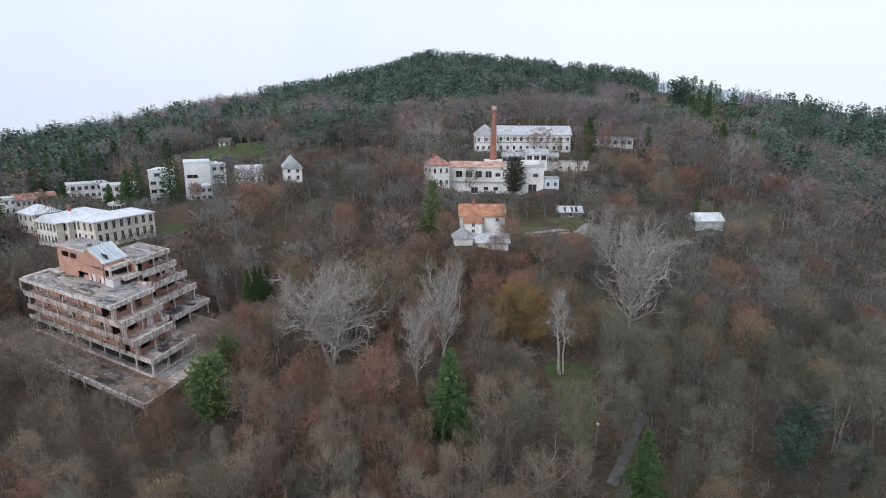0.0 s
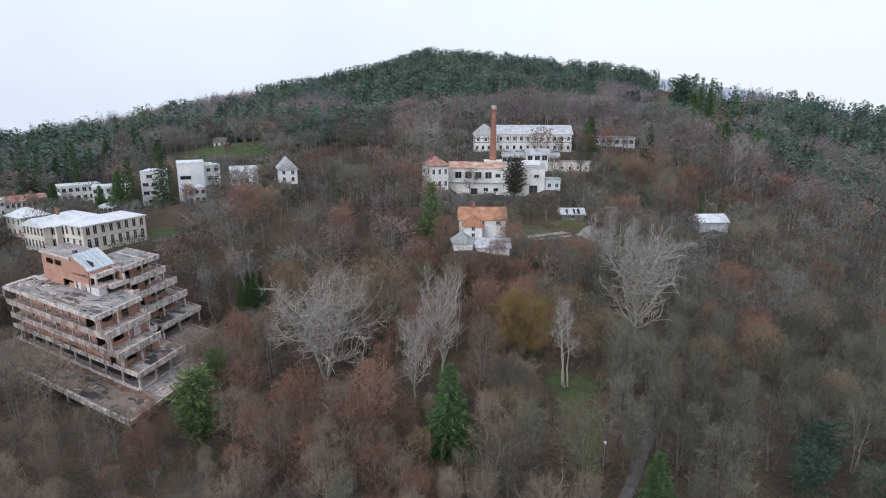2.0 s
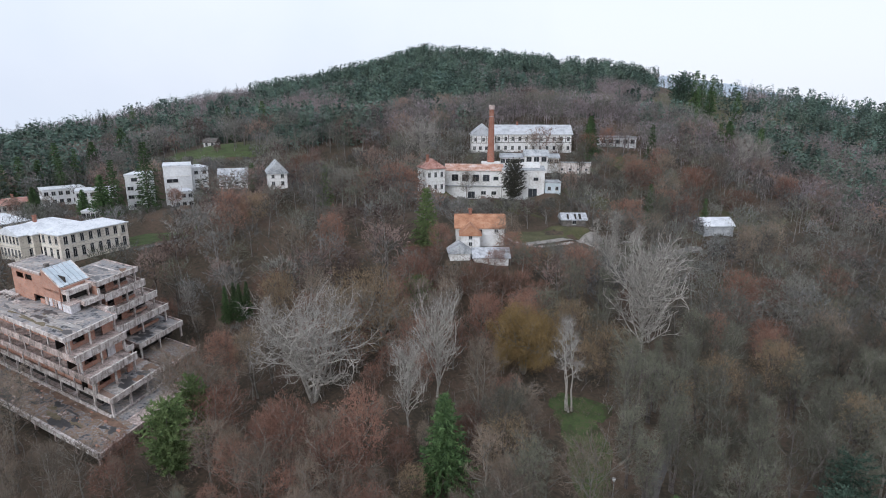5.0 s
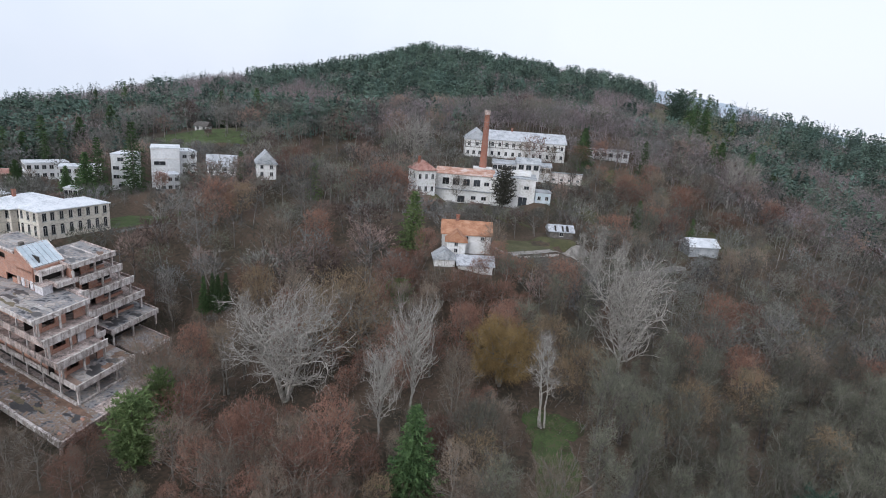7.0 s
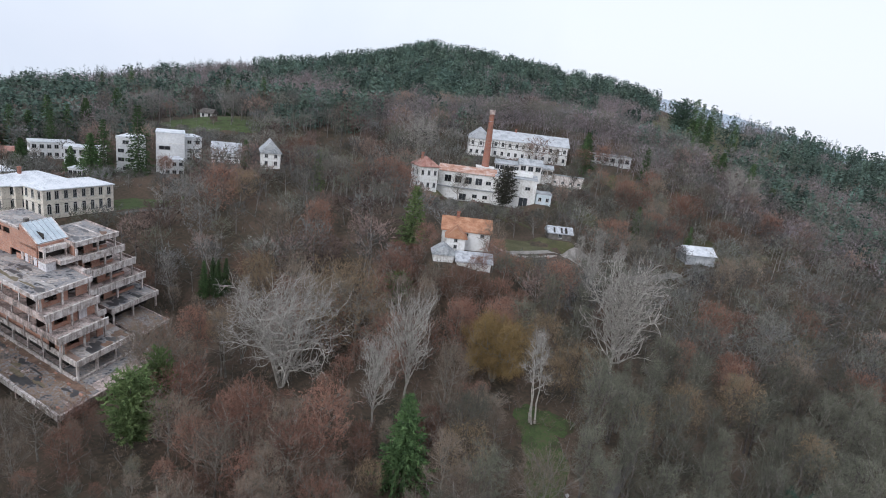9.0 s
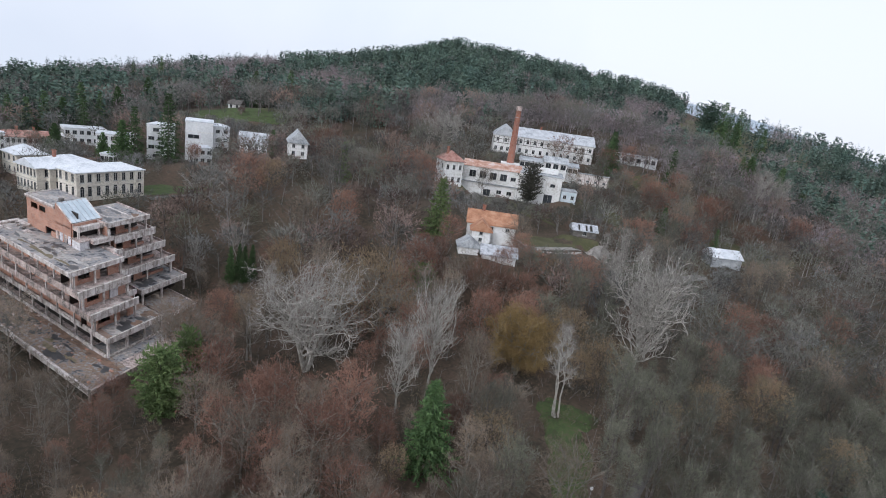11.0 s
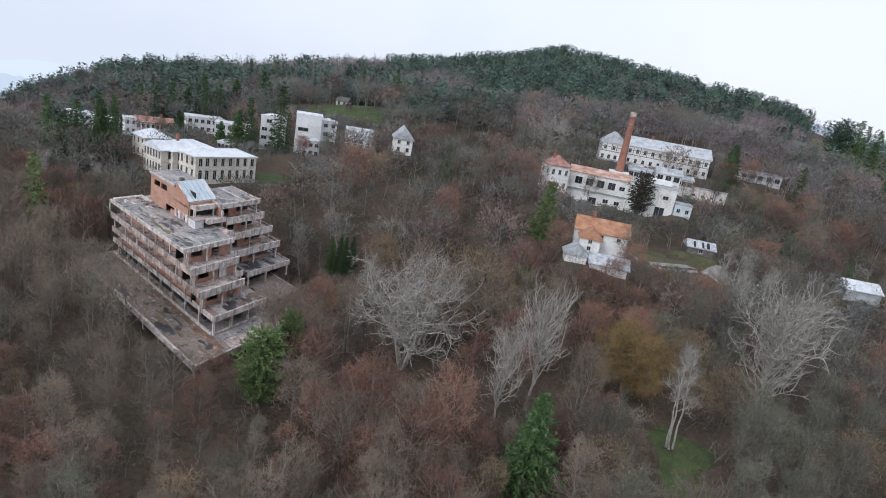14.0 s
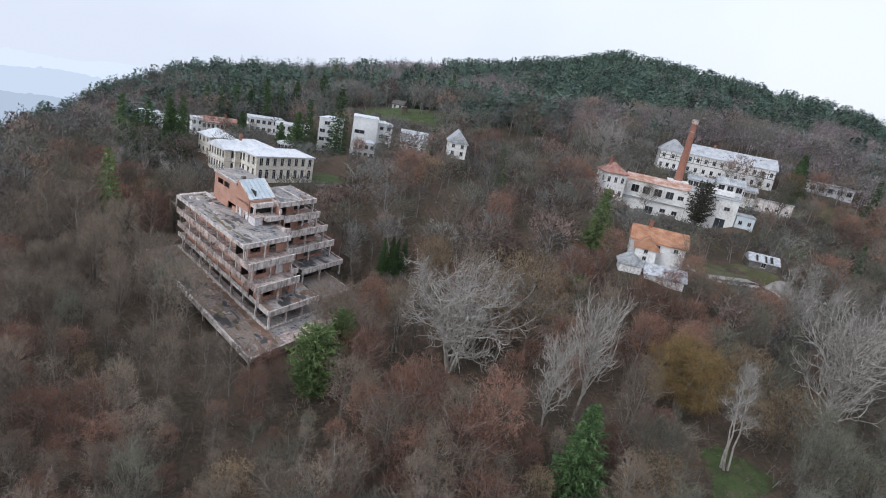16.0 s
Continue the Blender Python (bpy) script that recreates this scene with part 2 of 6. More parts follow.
MID_RUSSET = tree_tones(material("hillside_russet_twigs", [(0.108, 0.082, 0.075), (0.21, 0.155, 0.138)], 6, 0.9, 0, per_island=0.22), 0.45, 1.5, (0.185, 0.135, 0.112))
MID_GREY = tree_tones(material("hillside_grey_twigs", [(0.085, 0.087, 0.08), (0.2, 0.2, 0.178)], 6, 0.9, 0, per_island=0.22), 0.45, 1.5, (0.115, 0.118, 0.085))
UNDERWOOD = tree_tones(material("warm_brown_underwood", [(0.10, 0.075, 0.06), (0.21, 0.152, 0.12)], 6, 0.9, 0, per_island=0.22), 0.5, 1.5, (0.16, 0.13, 0.09))
MID_BARK = material("hillside_bark", [(0.12, 0.11, 0.105), (0.29, 0.275, 0.255)], 9.0, 0.95, 0)
LITTER = material("leaf_litter_ground", [(0.046, 0.04, 0.028), (0.078, 0.06, 0.043), (0.108, 0.076, 0.056)], 9.0, 0.95, 0.4, fine=14)
WET = material("wet_dark_patch", [(0.05, 0.05, 0.053), (0.085, 0.082, 0.083)], 1.5, 0.4, 0.1)
MOSS = material("tan_moss", [(0.13, 0.11, 0.07), (0.24, 0.2, 0.14)], 0.8, 0.95, 0.4)
PEEL = material("peeling_pale_felt", [(0.3, 0.28, 0.26), (0.46, 0.44, 0.42)], 0.9, 0.8, 0.2)
RUSTY = material("rust_brown_litter", [(0.12, 0.085, 0.065), (0.26, 0.165, 0.12)], 1.2, 0.95, 0.4)
GRASS = material("winter_grass", [(0.06, 0.055, 0.032), (0.055, 0.08, 0.03), (0.075, 0.11, 0.038), (0.09, 0.09, 0.05)], 2.2, 0.95, 0.4, fine=9)
GRASS_DULL = material("dull_meadow", [(0.06, 0.058, 0.034), (0.085, 0.088, 0.042), (0.115, 0.1, 0.06)], 3.5, 0.95, 0.4, fine=20)

# ---------------------------------------------------------------- mesh helpers


class Build:
    """Collects corners and faces of one mesh."""

    def __init__(self):
        self.v, self.f, self.tone = [], [], []

    def add(self, verts, faces):
        o = len(self.v)
        self.v.extend(verts)
        self.f.extend([tuple(i + o for i in q) for q in faces])

    def box(self, x0, x1, y0, y1, z0, z1):
        self.add([(x0, y0, z0), (x1, y0, z0), (x1, y1, z0), (x0, y1, z0), (x0, y0, z1), (x1, y0, z1), (x1, y1, z1), (x0, y1, z1)],
                 [(3, 2, 1, 0), (4, 5, 6, 7), (0, 1, 5, 4), (1, 2, 6, 5), (2, 3, 7, 6), (3, 0, 4, 7)])

    def tube(self, points, radii, sides):
        o = len(self.v)
        pts = [Vector(p) for p in points]
        for i, p in enumerate(pts):
            d = (pts[min(i + 1, len(pts) - 1)] - pts[max(i - 1, 0)]).normalized()
            a = d.cross(Vector((0.31, 0.95, 0.12)))
            a = a.normalized() if a.length > 1e-4 else Vector((1, 0, 0))
            b = d.cross(a)
            for k in range(sides):
                t = 2 * math.pi * k / sides
                self.v.append(tuple(p + (a * math.cos(t) + b * math.sin(t)) * radii[i]))
        for i in range(len(pts) - 1):
            for k in range(sides):
                k2 = (k + 1) % sides
                self.f.append((o + i * sides + k, o + i * sides + k2, o + (i + 1) * sides + k2, o + (i + 1) * sides + k))

    def mesh(self, name, mat):
        me = bpy.data.meshes.new(name)
        me.from_pydata(self.v, [], self.f)
        if self.tone:
            me.attributes.new("tone", "FLOAT", "POINT").data.foreach_set("value", self.tone)
        me.materials.append(mat)
        me.update()
        return me


def part(name, b, mat, parent, label=""):
    ob = new(name, b.mesh(name, mat) if isinstance(b, Build) else b)
    ob.parent = parent
    if label:
        tagged(ob, label)
    return ob


def thing(name, m, label, category, group="", kind=""):
    ob = new(name)
    ob.empty_display_size = 0.5
    ob.matrix_world = m
    return tagged(ob, label, category, group, kind)


def smooth01(a, b, x):
    t = np.clip((x - a) / (b - a), 0, 1)
    return t * t * (3 - 2 * t)


# ---------------------------------------------------------------- the lie of the land
SWELLS = [(-65, 950, 260, 300, 111.2), (60, 860, 200, 250, 29.7), (150, 720, 160, 220, 28.2), (220, 560, 130, 160, 17.0),
          (0, 520, 200, 170, 58.3), (-190, 560, 140, 180, 29.4), (-150, 420, 130, 120, 12.9), (-220, 330, 90, 110, 25.1),
          (-120, 270, 80, 70, 21.4), (10, 300, 110, 80, 32.9), (10, 215, 45, 40, 15.0), (-95, 190, 55, 40, 11.0),
          (2, 165, 40, 30, 19.2), (-55, 180, 40, 30, 13.7), (110, 330, 90, 90, 19.3), (250, 430, 110, 120, 25.4),
          (-70, 110, 70, 35, 5.8), (-200, 150, 80, 60, 14.6), (0, 0, 250, 150, 14.4), (14, 115, 36, 34, 5.4)]


# where each building stands: near corner x, y, the way of its front, length, depth, and the height of its foot
SPA = {"villa_wing": (-97.2, 150, 67, 17.4, 7.5, 9.0), "villa": (-107.2, 154.3, 67, 15, 12.5, 8.4), "villa_link": (-103.1, 155.2, 67, 10, 3.4, 8.8),
       "villa_portico": (-109.6, 152.9, 67, 9, 9, 8.4), "pavilion_villa": (-130.4, 171, 64, 8, 8.5, 7.6), "white_annex": (-164.1, 200, 52, 3.6, 5, 7.5),
       "red_roofed_hall": (-162.1, 203, 48, 12.5, 9, 6.4), "distant_white_block": (-181.4, 203, 44, 9, 9, 4.6), "distant_grey_block": (-196, 204, 40, 9, 9, 4),
       "low_wing": (-149.6, 214, 45, 13.0, 8, 10.6), "connecting_wing": (-133.2, 207.5, 30, 12.0, 8, 11.6), "kiosk": (-120.8, 192, 11, 5.2, 4.5, 10.4)}
BLOCKS_WHITE = {"west": (-113.6, 205, 12, 5.8, 10, 11.6), "tall": (-104.2, 212, 27, 8.8, 11, 12), "rear": (-97.2, 218, 45, 5.6, 9, 15), "low": (-96.5, 203, 40, 6, 7, 12.6),
                "hall": (-85.2, 212, 20, 9, 8, 17.5), "gabled": (-57.9, 184, 23, 5.2, 8, 22.6), "hut": (-122, 281, 0, 5.5, 5, 25.8)}
WORKS = {"factory": (-8.6, 211.5, -2, 18.5, 11, 15.6), "factory_block": (9.9, 209, -4, 13.6, 13, 16.0), "factory_annex": (23.7, 207, 0, 4.8, 6, 18.4),
         "gatehouse": (-14.1, 202, 28, 6.4, 7, 18.6), "clerestory_shed": (10.6, 240, -2, 21.5, 8, 20.6), "pavilion": (19.5, 236.6, 2, 8.2, 6, 21.4),
         "boundary_wall": (32.5, 243, -4, 12, 0.8, 20.4), "hall": (9.4, 265.4, 2, 31.5, 13, 26.2), "gable_wing": (-0.4, 261, 3, 9.7, 15, 26.4),
         "balcony_block": (52.8, 283, 2, 19, 10, 24), "cottage": (-3.0, 151, 3, 11.0, 7, 15.6), "cottage_wing": (-1.8, 147.0, 3, 4.2, 3.9, 15.2),
         "cottage_outhouse": (1.2, 141.5, 6, 7.4, 4.6, 12.7)}
SHEDS = {"cottage_shed": (-4.0, 142.2, 8, 4.4, 4.0, 13.6), "woodshed": (26.1, 184, 3, 6.6, 5, 12.6), "metal_shed": (78.8, 217, 6, 10.2, 8, 2.9)}
SITES = [*SPA.values(), *BLOCKS_WHITE.values(), *WORKS.values(), *SHEDS.values()]


def in_site(site, along, deep):
    c, k = math.cos(radians(site[2])), math.sin(radians(site[2]))
    return site[0] + along * c - deep * k, site[1] + along * k + deep * c


# level ground: x, y, radius, height
PADS = [(-52, 122, 8, -4.0), (-62, 128, 9, -3.6), (-50, 100, 9, -2.9), (-57, 98, 9, -2.9), (-66, 104, 13, -2.9), (-75, 110, 13, -2.9), (-84, 117, 12, -2.6), (-54, 108, 9, -2.9), (-88, 174, 9, 9.2), (20, 177, 10, 10.8), (38, 183, 7, 8.2)]
for site in SITES:
    count = max(1, math.ceil(site[3] / site[4])) if site[4] > 2 else 3
    for i in range(count):
        PADS.append((*in_site(site, site[3] * (i + 0.5) / count, site[4] / 2), max(4.0, 0.62 * site[4]), site[5] - 0.1))

# the hills' skyline, fitted to the camera's view: bearing from (0, 22) off north in degrees, rise of the ridge per
# metre of distance
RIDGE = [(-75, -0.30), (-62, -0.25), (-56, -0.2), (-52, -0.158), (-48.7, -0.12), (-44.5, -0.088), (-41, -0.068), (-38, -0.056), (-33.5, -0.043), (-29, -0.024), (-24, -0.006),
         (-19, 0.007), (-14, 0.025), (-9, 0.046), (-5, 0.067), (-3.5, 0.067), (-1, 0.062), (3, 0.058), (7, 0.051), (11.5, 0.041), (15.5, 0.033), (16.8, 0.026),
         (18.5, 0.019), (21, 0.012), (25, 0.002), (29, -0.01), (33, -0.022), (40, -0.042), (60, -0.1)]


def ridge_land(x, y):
    """Hills fitted to the camera's view, that rise from the valley to the ridge and fall away behind it."""
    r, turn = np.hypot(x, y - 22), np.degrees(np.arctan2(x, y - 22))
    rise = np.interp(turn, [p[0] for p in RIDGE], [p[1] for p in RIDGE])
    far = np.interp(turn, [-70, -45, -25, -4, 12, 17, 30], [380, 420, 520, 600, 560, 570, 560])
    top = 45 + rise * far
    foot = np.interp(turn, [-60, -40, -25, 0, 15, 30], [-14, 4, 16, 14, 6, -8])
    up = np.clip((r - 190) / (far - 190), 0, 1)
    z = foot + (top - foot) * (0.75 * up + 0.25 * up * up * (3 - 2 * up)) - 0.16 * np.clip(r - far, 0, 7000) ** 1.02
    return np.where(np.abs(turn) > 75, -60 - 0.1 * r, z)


def land(x, y):
    x, y = np.asarray(x, float), np.asarray(y, float)
    z = np.full(np.broadcast(x, y).shape, -16.1)
    for cx, cy, sx, sy, h in SWELLS:
        z = z + h * np.exp(-((x - cx) / sx) ** 2 - ((y - cy) / sy) ** 2)
    r = np.hypot(x, y - 22)
    turn = np.degrees(np.arctan2(x, y - 22))
    start = np.interp(turn, [-50, -35, -15, 0, 20, 30], [185, 235, 250, 275, 290, 250])
    k = np.clip((r - start) / 90, 0, 1)
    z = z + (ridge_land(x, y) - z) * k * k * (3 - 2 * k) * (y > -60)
    z = z + 0.35 * np.sin(x / 7.3 + 1.1) * np.sin(y / 9.1) + 0.2 * np.sin(x / 3.1) * np.cos(y / 4.3)
    for px, py, r, level in PADS:
        near = 1 - smooth01(r, 2.0 * r, np.hypot(x - px, y - py))
        z = z + (level - z) * near
    return z


def ground_z(x, y):
    return float(land(x, y))


def ground_sheet():
    """One sheet, fine in the middle and coarse towards the horizon."""
    a = np.linspace(-1, 1, 211)
    g = np.sign(a) * (np.abs(a) * 330 + np.abs(a) ** 5 * 3900)
    b = np.linspace(-1, 1, 241)
    h = np.sign(b) * (np.abs(b) * 420 + np.abs(b) ** 5 * 3800) + 200
    X, Y = np.meshgrid(g - 30, h)
    Z = land(X, Y)
    nx, ny = len(g), len(h)
    me = bpy.data.meshes.new("ground")
    idx = np.arange(nx * ny).reshape(ny, nx)
    quads = np.stack([idx[:-1, :-1], idx[:-1, 1:], idx[1:, 1:], idx[1:, :-1]], -1).reshape(-1, 4)
    me.from_pydata(np.stack([X, Y, Z], -1).reshape(-1, 3).tolist(), [], quads.tolist())
    me.materials.append(LITTER)
    me.polygons.foreach_set("use_smooth", [True] * len(me.polygons))
    return tagged(new("ground", me), "brown leaf litter on rolling hillside ground", "ground", kind="structure")


ground_sheet()


def lawn(name, cx, cy, rx, ry, turn, mat, label, lift=0.12):
    """An uneven patch of another surface lying on the land."""
    b = Build()
    rings, spokes = 9, 72
    b.v.append((cx, cy, ground_z(cx, cy) + lift))
    rnd = random.Random(int(cx * 7 + cy))
    ph = [rnd.uniform(0, 6.28) for _ in range(4)]
    wob = []
    for k in range(spokes):
        t = 2 * math.pi * k / spokes
        wob.append(1 + 0.16 * math.sin(2 * t + ph[0]) + 0.12 * math.sin(3 * t + ph[1]) + 0.07 * math.sin(7 * t + ph[2]) + 0.04 * math.sin(13 * t + ph[3]) + rnd.uniform(-0.02, 0.02))
    c, s = math.cos(radians(turn)), math.sin(radians(turn))
    for r in range(1, rings + 1):
        for k in range(spokes):
            t = 2 * math.pi * k / spokes
            px, py = rx * r / rings * wob[k] * math.cos(t), ry * r / rings * wob[k] * math.sin(t)
            x, y = cx + px * c - py * s, cy + px * s + py * c
            b.v.append((x, y, ground_z(x, y) + (lift if r < rings else -0.15)))
    for k in range(spokes):
        k2 = (k + 1) % spokes
        b.f.append((0, 1 + k, 1 + k2))
        for r in range(rings - 1):
            o, q = 1 + r * spokes, 1 + (r + 1) * spokes
            b.f.append((o + k, q + k, q + k2, o + k2))
    ob = new(name, b.mesh(name, mat))
    return tagged(ob, label, "grass" if mat is not ASPHALT else "path", kind="structure")


def strip(name, pts, width, mat, label, lift=0.15):
    """A path or low bank along a line, laid on the land."""
    b = Build()
    line = []
    for (x0, y0), (x1, y1) in zip(pts, pts[1:]):
        n = max(2, int(math.hypot(x1 - x0, y1 - y0) / 2))
        line += [(x0 + (x1 - x0) * i / n, y0 + (y1 - y0) * i / n) for i in range(n)]
    line.append(pts[-1])
    for i, (x, y) in enumerate(line):
        ax, ay = line[max(0, i - 1)]
        bx, by = line[min(len(line) - 1, i + 1)]
        d = math.hypot(bx - ax, by - ay)
        nx, ny = -(by - ay) / d * width / 2, (bx - ax) / d * width / 2
        for k in (-1, 1):
            b.v.append((x + nx * k, y + ny * k, ground_z(x + nx * k, y + ny * k) + lift))
    for i in range(len(line) - 1):
        b.f.append((2 * i, 2 * i + 2, 2 * i + 3, 2 * i + 1))
    return tagged(new(name, b.mesh(name, mat)), label, "path", kind="structure")

# ---------------------------------------------------------------- the unfinished terraced block
# Its own axes: s runs back along the long front, w across to the far side, z up from the deck.
RUIN_X, RUIN_Y, RUIN_YAW, RUIN_SKEW, FLOOR = -54.9, 98.8, 151.96, 19.0, 2.97
RS = (math.cos(radians(RUIN_YAW)), math.sin(radians(RUIN_YAW)))
RW = (math.sin(radians(RUIN_YAW + RUIN_SKEW)), -math.cos(radians(RUIN_YAW + RUIN_SKEW)))
ruin = thing("unfinished_terraced_building", pose(RUIN_X, RUIN_Y, -1.0), "abandoned unfinished concrete and brick terraced building in the wood", "building")


def z_of(level):
    return level * FLOOR


def ruin_place(s, w, z=0.0):
    return (s * RS[0] + w * RW[0], s * RS[1] + w * RW[1], z)


def ruin_part(name, boxes, mat, label="", parent=None):
    b = Build()
    for q in boxes:
        b.box(*q)
    b.v = [ruin_place(*p) for p in b.v]
    return part(name, b, mat, parent or ruin, label)


def slab(level, s0, s1, w0, w1, deck=None, up=0.45, down=0.5, sides="slew", deck_name="terrace_deck"):
    """A floor slab with an upstand along the given sides: s and e are the ends, l the long front, w the far side."""
    z = level * FLOOR
    ob = ruin_part("floor_slab", [(s0 + 0.1, s1, w0 + 0.1, w1 - 0.1, z - 0.35, z)], CONCRETE)
    if deck:
        ruin_part(deck_name, [(s0 + 0.22, s1 - 0.05, w0 + 0.22, w1 - 0.22, z + 0.004, z + 0.05)], deck)
    n = max(1, int((s1 - s0) / 6.5))
    if "l" in sides:
        for i in range(n):
            a, c = s0 + (s1 - s0) * i / n, s0 + (s1 - s0) * (i + 1) / n
            ruin_part("front_parapet", [(a + 0.02, c - 0.02, w0 - 0.08, w0 + 0.16, z - min(down, 0.42), z + min(up, 0.7))], CONCRETE_PALE if level in (1, 4) else CONCRETE)
    m = max(1, int((w1 - w0) / 3.4))
    if "s" in sides:
        for i in range(m):
            a, c = w0 + (w1 - w0) * i / m, w0 + (w1 - w0) * (i + 1) / m
            ruin_part("end_parapet", [(s0 - 0.12, s0 + 0.14, a + 0.02, c - 0.02, z - down, z + up)], CONCRETE_PALE)
    if "w" in sides:
        ruin_part("rear_parapet", [(s0 + 0.16, s1, w1 - 0.14, w1 + 0.1, z - down, z + up * 0.8)], CONCRETE)
    return ob


def columns(places, z0, z1, size=0.34):
    for s, w in places:
        ruin_part("column", [(s - size / 2, s + size / 2, w - size / 2, w + size / 2, z0, z1)], CONCRETE_PALE)


# the broad ground deck and its undercroft
ruin_part("ground_deck", [(-5.8, 44.0, -6.0, 15.6, -0.55, 0.0)], CONCRETE)
for i in range(8):
    a = -5.6 + i * 6.2
    ruin_part("deck_paving", [(a, min(a + 6.17, 43.9), -5.6, 1.6, 0.004, 0.045)], DECK_MOSS)
ruin_part("deck_paving", [(-2.6, 5.0, 1.62, 15.4, 0.004, 0.045)], DECK)
for i in range(8):
    a = -5.8 + i * 6.2
    if i != 5:
        ruin_part("deck_kerb", [(a + 0.02, a + 6.1, -6.25 - 0.04 * (i % 3), -5.85, -0.5, 0.40 - 0.1 * (i % 2))], CONCRETE_PALE)
ruin_part("deck_kerb", [(-6.0, -5.62, -5.8, 3.0, -0.5, 0.2)], CONCRETE)
# the first wall carries the undercroft's shade in its near-black colour
ruin_part("undercroft_wall", [(-4.8, 43.5, -4.4, -4.1, -6.5, -0.56)], SHADE_DARK)
ruin_part("undercroft_wall", [(-5.0, -4.7, -4.1, 14.0, -6.5, -0.56)], CONCRETE)
for i in range(9):
    a = -5.5 + 6.0 * i
    ruin_part("undercroft_pier", [(a - 0.25, a + 0.25, -6.0, -5.6, -6.5, -0.56)], CONCRETE)
ruin_part("undercroft_beam", [(-5.9, 4.0, -6.3, -5.95, -3.0, -2.5)], CONCRETE_PALE)
ruin_part("undercroft_beam", [(7.0, 24.0, -7.0, -6.7, -4.0, -3.7)], CONCRETE)

rubble_rnd = random.Random(12)
for i in range(60):
    a, w, k = rubble_rnd.uniform(-5, 42), rubble_rnd.uniform(-5.4, 0.3), rubble_rnd.uniform(0.12, 0.45)
    ruin_part("rubble", [(a, a + k * rubble_rnd.uniform(1, 2.6), w, w + k, 0.047, 0.05 + k * rubble_rnd.uniform(0.15, 0.5))], rubble_rnd.choice((CONCRETE, BRICK, TIMBER)))

# first floor: the long brown terrace over a low colonnade
slab(1, -0.3, 43.0, 0.8, 13.2, RUST, up=0.42, down=0.6, sides="sl")
ruin_part("terrace_screed", [(0.0, 5.0, 2.4, 12.9, FLOOR + 0.056, FLOOR + 0.09)], DECK)
columns([(0.0, w) for w in (1.2, 5.0, 8.9, 12.8)], 0, z_of(1) - 0.35, 0.42)
columns([(s, 1.15) for s in (4.9, 10.0, 15.1, 20.2, 25.3, 30.4, 35.5, 40.6)], 0, z_of(1) - 0.35)
columns([(5.2, 12.8), (10.4, 12.8)], 0, z_of(1) - 0.35)
# shade under the first floor put into the colour of these walls
ruin_part("ground_floor_wall", [(5.2, 42.4, 2.6, 2.9, 0, z_of(1) - 0.36)], SHADE_DARK)
ruin_part("ground_floor_wall", [(6.5, 6.8, 3.0, 12.8, 0, z_of(1) - 0.36)], SHADE_DARK)
ruin_part("ground_beam", [(-0.35, 0.05, 1.2, 13.2, 0.05, 0.34)], CONCRETE_PALE)
ruin_part("front_sill", [(0.1, 42.4, 0.65, 1.0, 0.05, 0.5)], CONCRETE_PALE)

# upper floors of the front block: stepped galleries with brick walls set back; start, front edge and rear edge of each
LEVELS_A = {2: (2.9, -0.3, 9.7), 3: (5.8, -0.7, 10.1), 4: (8.4, -0.8, 10.4)}
for lv, (s0, w0, w1) in LEVELS_A.items():
    slab(lv, s0, 40.8, w0, w1, DECK if lv == 4 else CONCRETE, up=0.24 if lv == 4 else 0.66, down=0.55, sides="sl" if lv < 4 else "slw",
         deck_name="roof_deck" if lv == 4 else "gallery_floor")
    ruin_part("parapet_coping", [(s0 - 0.18, s0 + 0.2, w0 - 0.1, w1 + 0.05, z_of(lv) + (0.24 if lv == 4 else 0.66), z_of(lv) + (0.32 if lv == 4 else 0.75))], CONCRETE_PALE)
